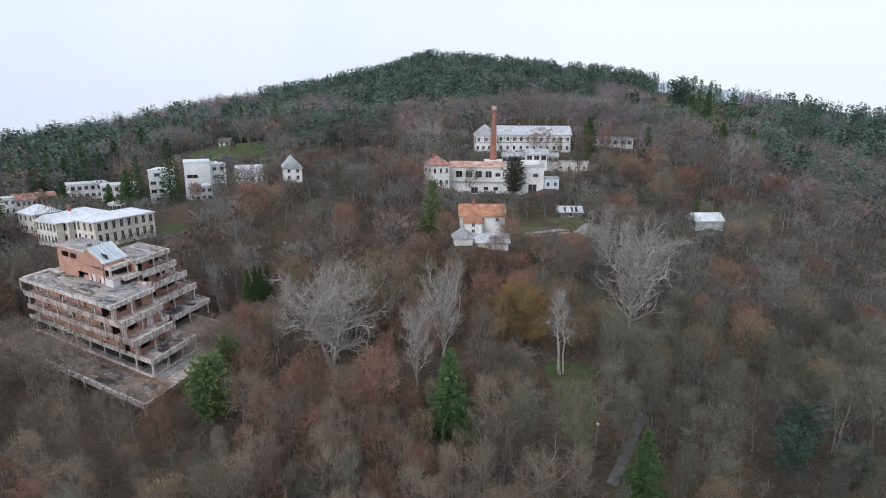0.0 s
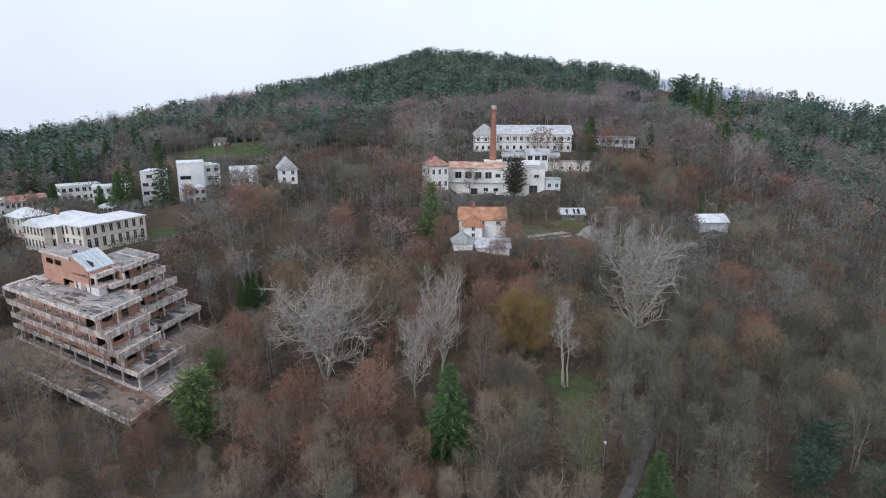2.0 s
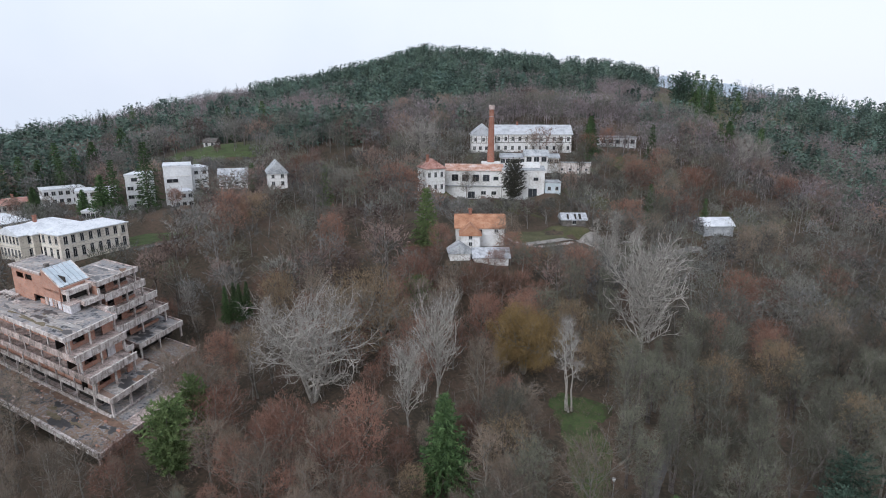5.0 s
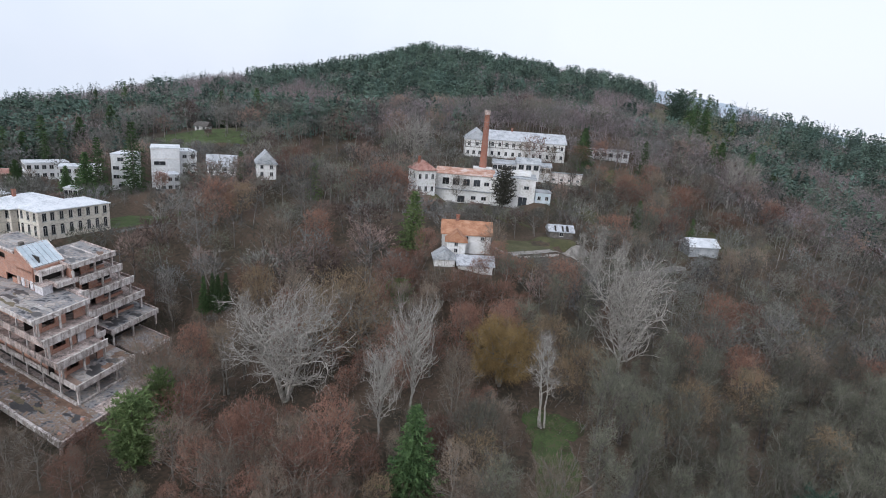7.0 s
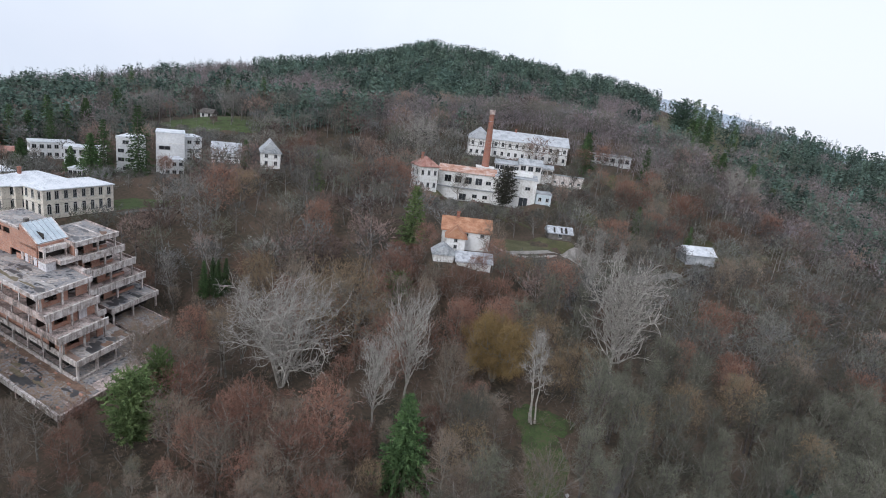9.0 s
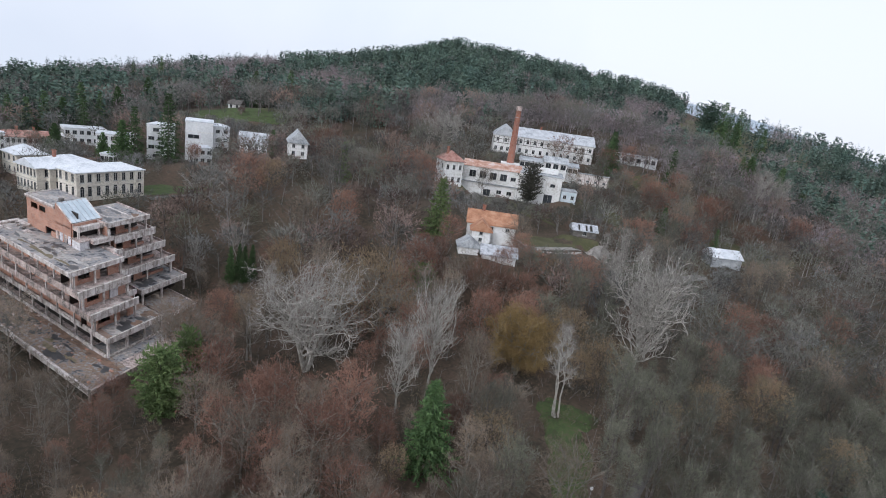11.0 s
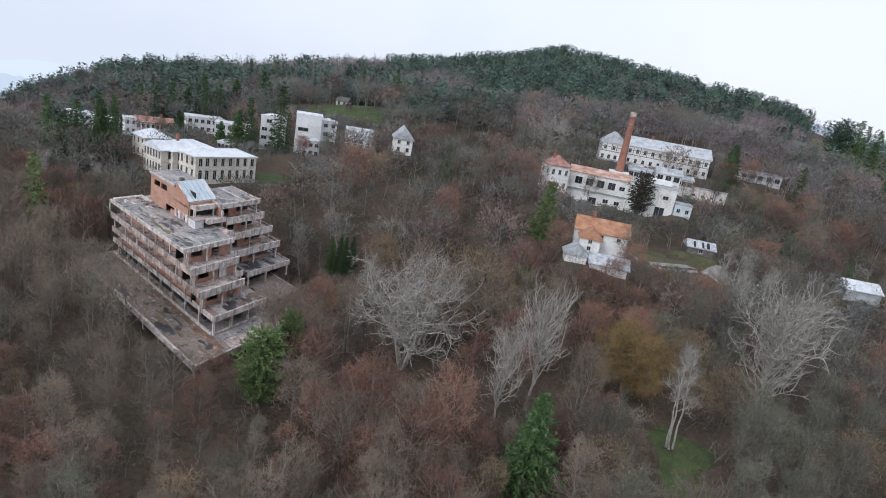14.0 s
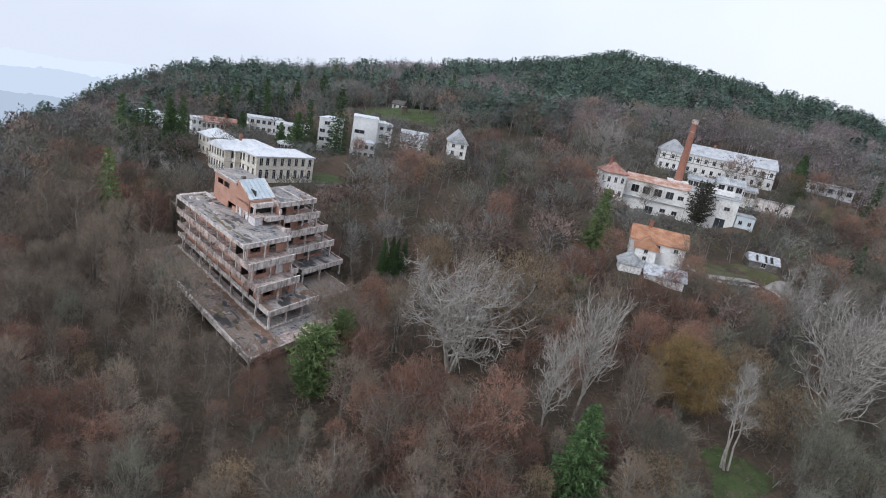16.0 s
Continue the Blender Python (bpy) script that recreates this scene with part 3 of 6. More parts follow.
for lv in (1, 2, 3):
    s0 = LEVELS_A[lv + 1][0]
    front = LEVELS_A[lv + 1][1]
    z0, z1 = z_of(lv) + 0.05, z_of(lv + 1) - 0.36
    n = 10
    for i in range(n):
        a = s0 + 2.0 + (38.2 - s0) * i / n
        c = s0 + 2.0 + (38.2 - s0) * (i + 1) / n
        ruin_part("brick_pier", [(a, a + (c - a) * (0.36 + 0.12 * ((i * 5 + lv) % 3)), front + 2.4, front + 2.7, z0, z1)], BRICK if (i + lv) % 4 else CONCRETE)
        ruin_part("brick_apron", [(a + (c - a) * 0.6, c, front + 2.42, front + 2.68, z0, z0 + 0.8)], BRICK)
    if lv == 1:
        for i in range(7):
            a = s0 + 1.0 + 5.2 * i
            ruin_part("brick_parapet", [(a, a + 5.1, 1.5, 1.75, z0, z0 + 1.15 - 0.2 * (i % 3 == 1))], BRICK)
    # near-black backing gives the galleries their depth of shade
    ruin_part("inner_wall", [(s0 + 2.3, 40.4, front + 4.4, front + 4.6, z0, z1)], SHADE_DARK)
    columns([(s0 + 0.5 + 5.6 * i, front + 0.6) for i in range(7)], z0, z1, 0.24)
    # the end wall: brick panels, a shade-dark sheet behind the openings, a column at each corner
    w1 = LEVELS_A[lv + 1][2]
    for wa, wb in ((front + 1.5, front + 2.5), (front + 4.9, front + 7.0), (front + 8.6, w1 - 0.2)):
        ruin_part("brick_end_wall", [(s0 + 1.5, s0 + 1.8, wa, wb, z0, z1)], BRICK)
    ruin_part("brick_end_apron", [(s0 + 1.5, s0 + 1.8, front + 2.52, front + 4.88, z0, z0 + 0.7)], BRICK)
    ruin_part("end_shade_sheet", [(s0 + 4.2, s0 + 4.4, front + 0.9, w1 - 0.3, z0, z1)], SHADE_DARK)
    columns([(s0 + 0.4, w1 - 0.5), (s0 + 0.6, front + 1.2), (s0 + 0.4, front + 5.2)], z0, z1, 0.34)
    for k in range(3):
        a = s0 + 6 + 11.5 * k + 2.3 * lv
        ruin_part("loose_plank", [(a, a + 2.4, front + 1.0, front + 1.25, z0 + 0.01, z0 + 0.08)], TIMBER)
ruin_part("graffiti_panel", [(7.2, 7.36, 6.5, 8.2, z_of(2) + 0.1, z_of(3) - 0.5)], GRAFFITI, "scrawled pale block panel")
ruin_part("roof_tank_house", [(16.6, 19.4, 6.2, 8.2, z_of(4) + 0.06, z_of(4) + 1.6)], GRAFFITI, "pale block roof hutch")
ruin_part("roof_hatch_lid", [(16.4, 19.6, 6.0, 8.4, z_of(4) + 1.6, z_of(4) + 1.74)], CONCRETE)
for q in ((26, 2.0, 2.4, 0.9), (32, 3.6, 1.8, 1.3), (21, 1.2, 1.5, 0.7), (36, 2.2, 2.0, 0.6), (13, 3.0, 1.6, 0.7)):
    ruin_part("screed_patch", [(q[0], q[0] + q[2], q[1], q[1] + q[3], z_of(4) + 0.052, z_of(4) + 0.08)], CONCRETE_PALE)
ruin_part("rear_kerb", [(39.6, 40.7, -0.4, 6.2, z_of(4) + 0.06, z_of(4) + 0.42), (35.0, 39.5, 5.4, 6.2, z_of(4) + 0.06, z_of(4) + 0.5), (37.2, 38.2, 1.0, 1.6, z_of(4) + 0.06, z_of(4) + 0.6)], CONCRETE_PALE)
for k in range(7):
    ruin_part("kerb_debris", [(34.5 + 0.8 * k, 34.9 + 0.8 * k, 4.2 + 0.3 * (k % 3), 4.9 + 0.3 * (k % 3), z_of(4) + 0.06, z_of(4) + 0.25 + 0.1 * (k % 2))], CONCRETE_PALE if k % 2 else TIMBER)

# the brick penthouse and the sloping glass roof before it
HL, HR = 25.6, 36.9
ruin_part("penthouse_front_wall", [(20.0, HL, 6.4, 6.7, z_of(4) + 1.0, z_of(5) + 0.4), (20.0, 21.0, 6.4, 6.7, z_of(4) + 0.05, z_of(4) + 1.0), (22.6, 23.6, 6.4, 6.7, z_of(4) + 0.05, z_of(4) + 1.0),
                                   (25.2, 27.4, 6.4, 6.7, z_of(4) + 0.05, z_of(4) + 1.0), (HL, HR, 6.4, 6.7, z_of(4) + 1.5, z_of(5) + 0.9), (HL, HR, 6.4, 6.7, z_of(5) + 2.0, z_of(6) - 0.3),
                                   (HL, 29.4, 6.4, 6.7, z_of(5) + 0.9, z_of(5) + 2.0), (32.0, 32.5, 6.4, 6.7, z_of(5) + 0.9, z_of(5) + 2.0), (35.2, HR, 6.4, 6.7, z_of(5) + 0.9, z_of(5) + 2.0),
                                   (29.6, HR, 6.4, 6.7, z_of(4) + 0.05, z_of(4) + 1.5)], BRICK, "orange hollow-brick wall with bare openings")
ruin_part("penthouse_end_wall", [(HR - 0.3, HR, 6.7, 13.4, z_of(4), z_of(6) - 0.3)], BRICK)
# backing painted as dark as the shade behind the bare openings
ruin_part("penthouse_inner_wall", [(20.6, 36.4, 8.2, 8.4, z_of(4), z_of(6) - 0.4)], SHADE_DARK)
ruin_part("penthouse_roof", [(25.6, HR + 0.3, 6.1, 13.6, z_of(6) - 0.3, z_of(6))], CONCRETE)
ruin_part("penthouse_roof_deck", [(25.9, HR + 0.1, 6.4, 13.4, z_of(6) + 0.004, z_of(6) + 0.05)], DECK)
for a, c, w0, w1 in ((25.7, HR + 0.3, 6.05, 6.35), (HR - 0.05, HR + 0.3, 6.4, 13.6)):
    ruin_part("penthouse_kerb", [(a, c, w0, w1, z_of(6) + 0.004, z_of(6) + 0.2)], CONCRETE_PALE)
ruin_part("roof_rubble", [(27.2, 27.9, 8.4, 9.2, z_of(6) + 0.05, z_of(6) + 0.9), (28.1, 28.8, 9.3, 9.8, z_of(6) + 0.05, z_of(6) + 0.6), (26.6, 27.3, 10.2, 11.2, z_of(6) + 0.05, z_of(6) + 0.4)], TIMBER, "broken timber scraps")
GS0, GS1, GW0, GW1 = 19.9, 25.6, 6.6, 13.0
g_low, g_high = z_of(5) + 1.2, z_of(6) + 0.75
for i in range(6):
    for k in range(3):
        s_a, s_b = GS0 + (GS1 - GS0) * k / 3 + 0.04, GS0 + (GS1 - GS0) * (k + 1) / 3 - 0.02
        w_a, w_b = GW0 + (GW1 - GW0) * i / 6 + 0.05, GW0 + (GW1 - GW0) * (i + 1) / 6 - 0.05

        def gz(s):
            return g_low + (g_high - g_low) * (s - GS0) / (GS1 - GS0)
        b = Build()
        b.add([ruin_place(s, w, gz(s) + t) for t in (0, 0.05) for s, w in ((s_a, w_a), (s_b, w_a), (s_b, w_b), (s_a, w_b))],
              [(3, 2, 1, 0), (4, 5, 6, 7), (0, 1, 5, 4), (1, 2, 6, 5), (2, 3, 7, 6), (3, 0, 4, 7)])
        part("glass_pane", b, GLASS_ROOF, ruin, "pale blue wired glass pane" if i + k == 0 else "")
for i in range(7):
    w = GW0 + (GW1 - GW0) * i / 6
    b = Build()
    b.tube([ruin_place(GS0, w, g_low + 0.02), ruin_place(GS1, w, g_high + 0.02)], [0.14 if i in (0, 6) else 0.05] * 2, 4)
    part("glazing_bar", b, CONCRETE_PALE if i in (0, 6) else STEEL, ruin)
b = Build()
b.add([ruin_place(*p) for p in ((GS0, GW0 - 0.2, z_of(5)), (GS1, GW0 - 0.2, z_of(5)), (GS1, GW0 - 0.2, g_high), (GS0, GW0 - 0.2, g_low),
                                (GS0, GW0 + 0.1, z_of(5)), (GS1, GW0 + 0.1, z_of(5)), (GS1, GW0 + 0.1, g_high), (GS0, GW0 + 0.1, g_low))],
      [(0, 1, 2, 3), (7, 6, 5, 4), (0, 3, 7, 4), (1, 5, 6, 2), (3, 2, 6, 7), (0, 4, 5, 1)])
part("gable_wall", b, BRICK, ruin)
ruin_part("glass_roof_back_wall", [(GS1 - 0.28, GS1 - 0.02, GW0 + 0.12, GW1, z_of(5), g_high - 0.06)], BRICK)
ruin_part("stair_hall_wall", [(GS0 - 0.3, GS0, GW0, GW1, z_of(4), g_low - 0.05)], BRICK)

# the middle bay, open to the front
slab(5.2, 17.8, 19.6, 6.6, 12.9, CONCRETE_PALE, up=0.35, down=0.55, sides="sl")
slab(4.5, 15.4, 19.6, 8.4, 12.8, CONCRETE_PALE, up=0.35, down=0.5, sides="sl")
columns([(18.4, 7.0), (18.4, 11.4), (16.0, 12.2)], z_of(4), z_of(5), 0.4)
# the bay's shade is in this sheet's near-black colour
ruin_part("bay_wall", [(19.3, 19.6, 6.6, 12.9, z_of(4) + 0.05, z_of(5))], SHADE_DARK)
for k in range(4):
    ruin_part("bay_panel", [(20.0 + 1.5 * k, 21.1 + 1.5 * k, 6.34, 6.39, z_of(4) + 0.2, z_of(4) + 1.7)], CONCRETE if k % 2 else GRAFFITI)
for lv, s0, w1 in ((4, 11.6, 12.4), (3, 9.0, 12.0), (2, 6.4, 11.8)):
    slab(lv, s0, 19.0, LEVELS_A[lv][2] + 0.12, w1, CONCRETE, sides="s", up=0.5)
    ruin_part("bay_side_wall", [(s0 + 1.0, s0 + 1.3, LEVELS_A[lv][2] + 0.2, w1, z_of(lv - 1) + 0.05, z_of(lv) - 0.36)], BRICK)
    columns([(s0 + 0.4, w1 - 0.3)], z_of(lv - 1) + 0.05, z_of(lv) - 0.36, 0.34)

# the rear stack of balconies, half a floor below the front block's: start, near edge and far edge of each
LEVELS_C = {5.3: (16.0, 11.9, 22.4), 4.3: (15.1, 12.9, 23.3), 3.3: (14.2, 13.6, 25.4), 2.3: (12.5, 13.9, 26.8)}
for lv, (s0, wn, w1) in LEVELS_C.items():
    top = lv == 5.3
    slab(lv, s0, 28.0, wn, w1, DECK if top else CONCRETE, up=0.28 if top else 0.66, down=0.6, sides="sw" if not top else "slw",
         deck_name="roof_deck" if top else "balcony_floor")
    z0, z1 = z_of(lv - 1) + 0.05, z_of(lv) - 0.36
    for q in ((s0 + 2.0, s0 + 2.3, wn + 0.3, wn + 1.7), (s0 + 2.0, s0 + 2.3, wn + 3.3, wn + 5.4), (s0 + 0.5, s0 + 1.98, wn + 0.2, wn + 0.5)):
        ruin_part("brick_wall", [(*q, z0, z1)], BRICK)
    # a near-black sheet stands in for the shade at the balcony's back
    ruin_part("balcony_shade_sheet", [(s0 + 4.2, s0 + 4.4, wn + 0.5, w1 - 0.3, z0, z1)], SHADE_DARK)
    ruin_part("inner_side_wall", [(s0 + 2.32, 27.0, wn + 0.3, wn + 0.5, z0, z1)], CONCRETE)
    ruin_part("brick_apron", [(s0 + 2.0, s0 + 2.3, wn + 5.42, w1 - 1.6, z0, z0 + 0.5)], BRICK)
    columns([(s0 + 0.6, w1 - 0.6), (s0 + 0.8, wn + 5.8)], z0, z1, 0.38)
    ruin_part("parapet_coping", [(s0 - 0.18, s0 + 0.2, wn - 0.02, w1 + 0.05, z_of(lv) + (0.28 if top else 0.66), z_of(lv) + (0.35 if top else 0.75))], CONCRETE_PALE)
ruin_part("roof_screed", [(18.5, 27.0, 18.6, 19.1, z_of(5.3) + 0.052, z_of(5.3) + 0.085), (20.0, 27.5, 14.4, 14.8, z_of(5.3) + 0.052, z_of(5.3) + 0.085)], CONCRETE_PALE)
slab(1.3, 9.0, 24.0, 14.9, 27.5, DECK, up=0.42, down=0.6, sides="slw")
columns([(9.4, 15.6), (9.4, 20.6), (9.4, 27.0), (15.0, 27.0), (20.0, 27.0)], 0.3 * FLOOR, z_of(1.3) - 0.35, 0.38)
slab(0.3, 2.2, 22.0, 16.2, 24.4, DECK_MOSS, up=0.25, down=0.4, sides="sw")
columns([(2.6, 16.8), (2.6, 20.4), (2.6, 24.0)], -4, 0.3 * FLOOR - 0.35, 0.4)
# core walls in near-black, as the shade under the slab
ruin_part("rear_core_wall", [(12.0, 24.0, 16.2, 16.5, 0.3 * FLOOR + 0.06, z_of(1.3) - 0.4), (12.0, 12.3, 16.5, 26.6, 0.3 * FLOOR + 0.06, z_of(1.3) - 0.4)], SHADE_DARK)
ruin_part("rear_long_wall", [(17.0, 36.0, 21.4, 21.7, 0, z_of(2.3) - 0.4), (35.7, 36.0, 10.6, 21.4, -1, z_of(4) - 0.4)], BRICK)
for i in range(6):
    ruin_part("pergola_beam", [(0.3 + 0.55 * i, 0.45 + 0.55 * i, 13.4, 16.1, 1.0, 1.25)], TIMBER)
ruin_part("end_far_wall", [(40.4, 40.7, 1.6, 9.0, 0, z_of(4) - 0.4)], CONCRETE)


def blot(name, s0, w0, rs, rw, z, mat, seed):
    """An uneven stain, puddle or cushion of moss lying on a deck."""
    rn = random.Random(seed)
    n = 16
    ph = [rn.uniform(0, 6.28) for _ in range(3)]
    rim = []
    for i in range(n):
        t = 2 * math.pi * i / n
        k = 1 + 0.28 * math.sin(2 * t + ph[0]) + 0.2 * math.sin(3 * t + ph[1]) + 0.14 * math.sin(5 * t + ph[2])
        rim.append((s0 + rs * k * math.cos(t), w0 + rw * k * math.sin(t)))
    b = Build()
    b.v = [ruin_place(s0, w0, z + 0.012)] + [ruin_place(p, q, z + 0.008) for p, q in rim] + [ruin_place(p, q, z) for p, q in rim]
    for i in range(n):
        j = (i + 1) % n
        b.f += [(0, 1 + j, 1 + i), (1 + i, 1 + j, 1 + n + j, 1 + n + i)]
    part(name, b, mat, ruin)


stain_rnd = random.Random(3)
for i in range(26):
    blot("wet_patch", stain_rnd.uniform(-4.5, 38), stain_rnd.uniform(-5.0, -0.6), stain_rnd.uniform(0.4, 1.9), stain_rnd.uniform(0.25, 0.8), 0.047 + 0.001 * i, WET, i)
for i in range(14):
    blot("brown_litter", -3 + 3.2 * i + stain_rnd.uniform(-1, 1), 0.1 + stain_rnd.uniform(-0.3, 0.2), 2.1, 0.62, 0.08 + 0.001 * i, RUSTY, 40 + i)
for i in range(8):
    blot("moss_cushion", stain_rnd.uniform(-4, 40), stain_rnd.uniform(-4.8, -1.2), stain_rnd.uniform(0.6, 1.9), stain_rnd.uniform(0.3, 0.8), 0.1 + 0.001 * i, MOSS, 60 + i)
for i in range(18):
    blot("moss_cushion", stain_rnd.uniform(10, 33), stain_rnd.uniform(0.2, 3.6), stain_rnd.uniform(0.8, 2.6), stain_rnd.uniform(0.18, 0.5), z_of(4) + 0.084 + 0.001 * i, MOSS if i % 3 == 0 else PEEL, 80 + i)
for i in range(14):
    blot("wet_patch", stain_rnd.uniform(9, 38), stain_rnd.uniform(0.2, 5.4), stain_rnd.uniform(0.5, 2.2), stain_rnd.uniform(0.25, 0.9), z_of(4) + 0.052 + 0.001 * i, WET, 100 + i)
for i, (a, w, lv) in enumerate(((11.5, 17.0, 1.3), (12.5, 20.0, 1.3), (10.8, 23.0, 1.3), (14.5, 18.0, 1.3), (1.2, 5.0, 1), (2.4, 6.6, 1), (1.6, 9.6, 1), (19, 14.0, 5.3), (22, 18.2, 5.3), (25, 15.6, 5.3), (1.4, 5.8, 1), (12.0, 18.6, 1.3))):
    blot("wet_patch", a, w, 1.3, 0.8, z_of(lv) + (0.095 if lv == 1 else 0.054) + 0.001 * i, WET, 130 + i)
for i, (a, w, lv) in enumerate(((2.5, 11.2, 1), (0.9, 8.0, 1), (18, 20.0, 5.3), (24, 14.0, 5.3), (1.8, 12.0, 1))):
    blot("brown_litter", a, w, 1.2, 0.8, z_of(lv) + (0.115 if lv == 1 else 0.07), RUSTY, 150 + i)

# ---------------------------------------------------------------- ordinary buildings


def plate(xs, zs, holes, y0, y1):
    """An upright board of grid cells with some cells left open, in one connected piece."""
    b, index = Build(), {}
    n, m = len(xs) - 1, len(zs) - 1
    for y in (y0, y1):
        for k in range(m + 1):
            for i in range(n + 1):
                index[(i, k, y)] = len(b.v)
                b.v.append((xs[i], y, zs[k]))
    solid = {(i, k) for i in range(n) for k in range(m)} - holes
    for i, k in solid:
        f = [(i, k), (i + 1, k), (i + 1, k + 1), (i, k + 1)]
        b.f.append(tuple(index[(*q, y0)] for q in f))
        b.f.append(tuple(index[(*q, y1)] for q in reversed(f)))
        for (di, dk), (p, q) in {(0, -1): (f[0], f[1]), (1, 0): (f[1], f[2]), (0, 1): (f[2], f[3]), (-1, 0): (f[3], f[0])}.items():
            if (i + di, k + dk) not in solid:
                b.f.append((index[(*q, y0)], index[(*p, y0)], index[(*p, y1)], index[(*q, y1)]))
    return b


def window_mesh(w, h, arched=False):
    """A dark pane in a painted frame with a cross bar, facing -y, centred on its foot."""
    t = 0.07
    fr = plate([-w / 2, -w / 2 + t, -t / 2, t / 2, w / 2 - t, w / 2], [0, t, h - t, h], {(1, 1), (3, 1)}, -0.06, 0.05)
    pn = Build()
    if arched:
        n = 8
        pts = [(-w / 2 + 0.02, 0.05), (w / 2 - 0.02, 0.05)] + [(math.cos(math.pi * i / n) * (w / 2 - 0.02), h + math.sin(math.pi * i / n) * w / 2) for i in range(n + 1)]
        pn.add([(x, -0.035, z) for x, z in pts] + [(x, 0.0, z) for x, z in pts],
               [tuple(range(len(pts)))] + [(i, i + len(pts), (i + 1) % len(pts) + len(pts), (i + 1) % len(pts)) for i in range(len(pts))])
    else:
        pn.box(-w / 2 + t * 0.5, w / 2 - t * 0.5, -0.03, 0.02, t * 0.5, h - t * 0.5)
    sill = Build()
    sill.box(-w / 2 - 0.12, w / 2 + 0.12, -0.14, -0.002, -0.12, -0.004)
    return fr.mesh("window", FRAME), pn.mesh("pane", PANE), sill.mesh("sill", FRAME)


WINDOWS = {}


def window(parent, m, w, h, arched=False):
    key = (w, h, arched)
    if key not in WINDOWS:
        WINDOWS[key] = window_mesh(w, h, arched)
    fr, pn, sill = WINDOWS[key]
    ob = new("window", fr)
    ob.parent, ob.matrix_local = parent, m
    new("pane", pn).parent = ob
    new("sill", sill).parent = ob
    return ob


def wall_shell(b, L, W, z0, z1, t=0.35):
    b.box(0, L, 0, t, z0, z1)
    b.box(0, L, W - t, W, z0, z1)
    b.box(0, t, t, W - t, z0, z1)
    b.box(L - t, L, t, W - t, z0, z1)


def roof_mesh(kind, L, W, z, h, over=0.45, thick=0.22):
    b = Build()
    x0, x1, y0, y1 = -over, L + over, -over, W + over
    if kind == "flat":
        b.box(x0 * 0.4, L + over * 0.4, y0 * 0.4, W + over * 0.4, z, z + thick + 0.1)
        return b
    if kind == "hip":
        k = min(W / 2 + over, L / 2 - 0.3) if L >= W else L / 2
        if L >= W:
            r = [(x0 + k, W / 2, z + h), (x1 - k, W / 2, z + h)]
        else:
            k = min(L / 2 + over, W / 2 - 0.3)
            r = [(L / 2, y0 + k, z + h), (L / 2, y1 - k, z + h)]
    else:
        r = [(x0, W / 2, z + h), (x1, W / 2, z + h)] if kind == "gable" and L >= W else [(L / 2, y0, z + h), (L / 2, y1, z + h)]
    e = [(x0, y0, z), (x1, y0, z), (x1, y1, z), (x0, y1, z)]
    low = [(x, y, z - thick) for x, y, _ in e]
    v = e + r + low
    if L >= W and kind != "wing":
        f = [(0, 1, 5, 4), (2, 3, 4, 5), (3, 0, 4), (1, 2, 5)]
    else:
        f = [(1, 2, 5, 4), (3, 0, 4, 5), (0, 1, 4), (2, 3, 5)]
    f += [(0, 6, 7, 1), (1, 7, 8, 2), (2, 8, 9, 3), (3, 9, 6, 0), (9, 8, 7, 6)]
    b.add(v, f)
    return b


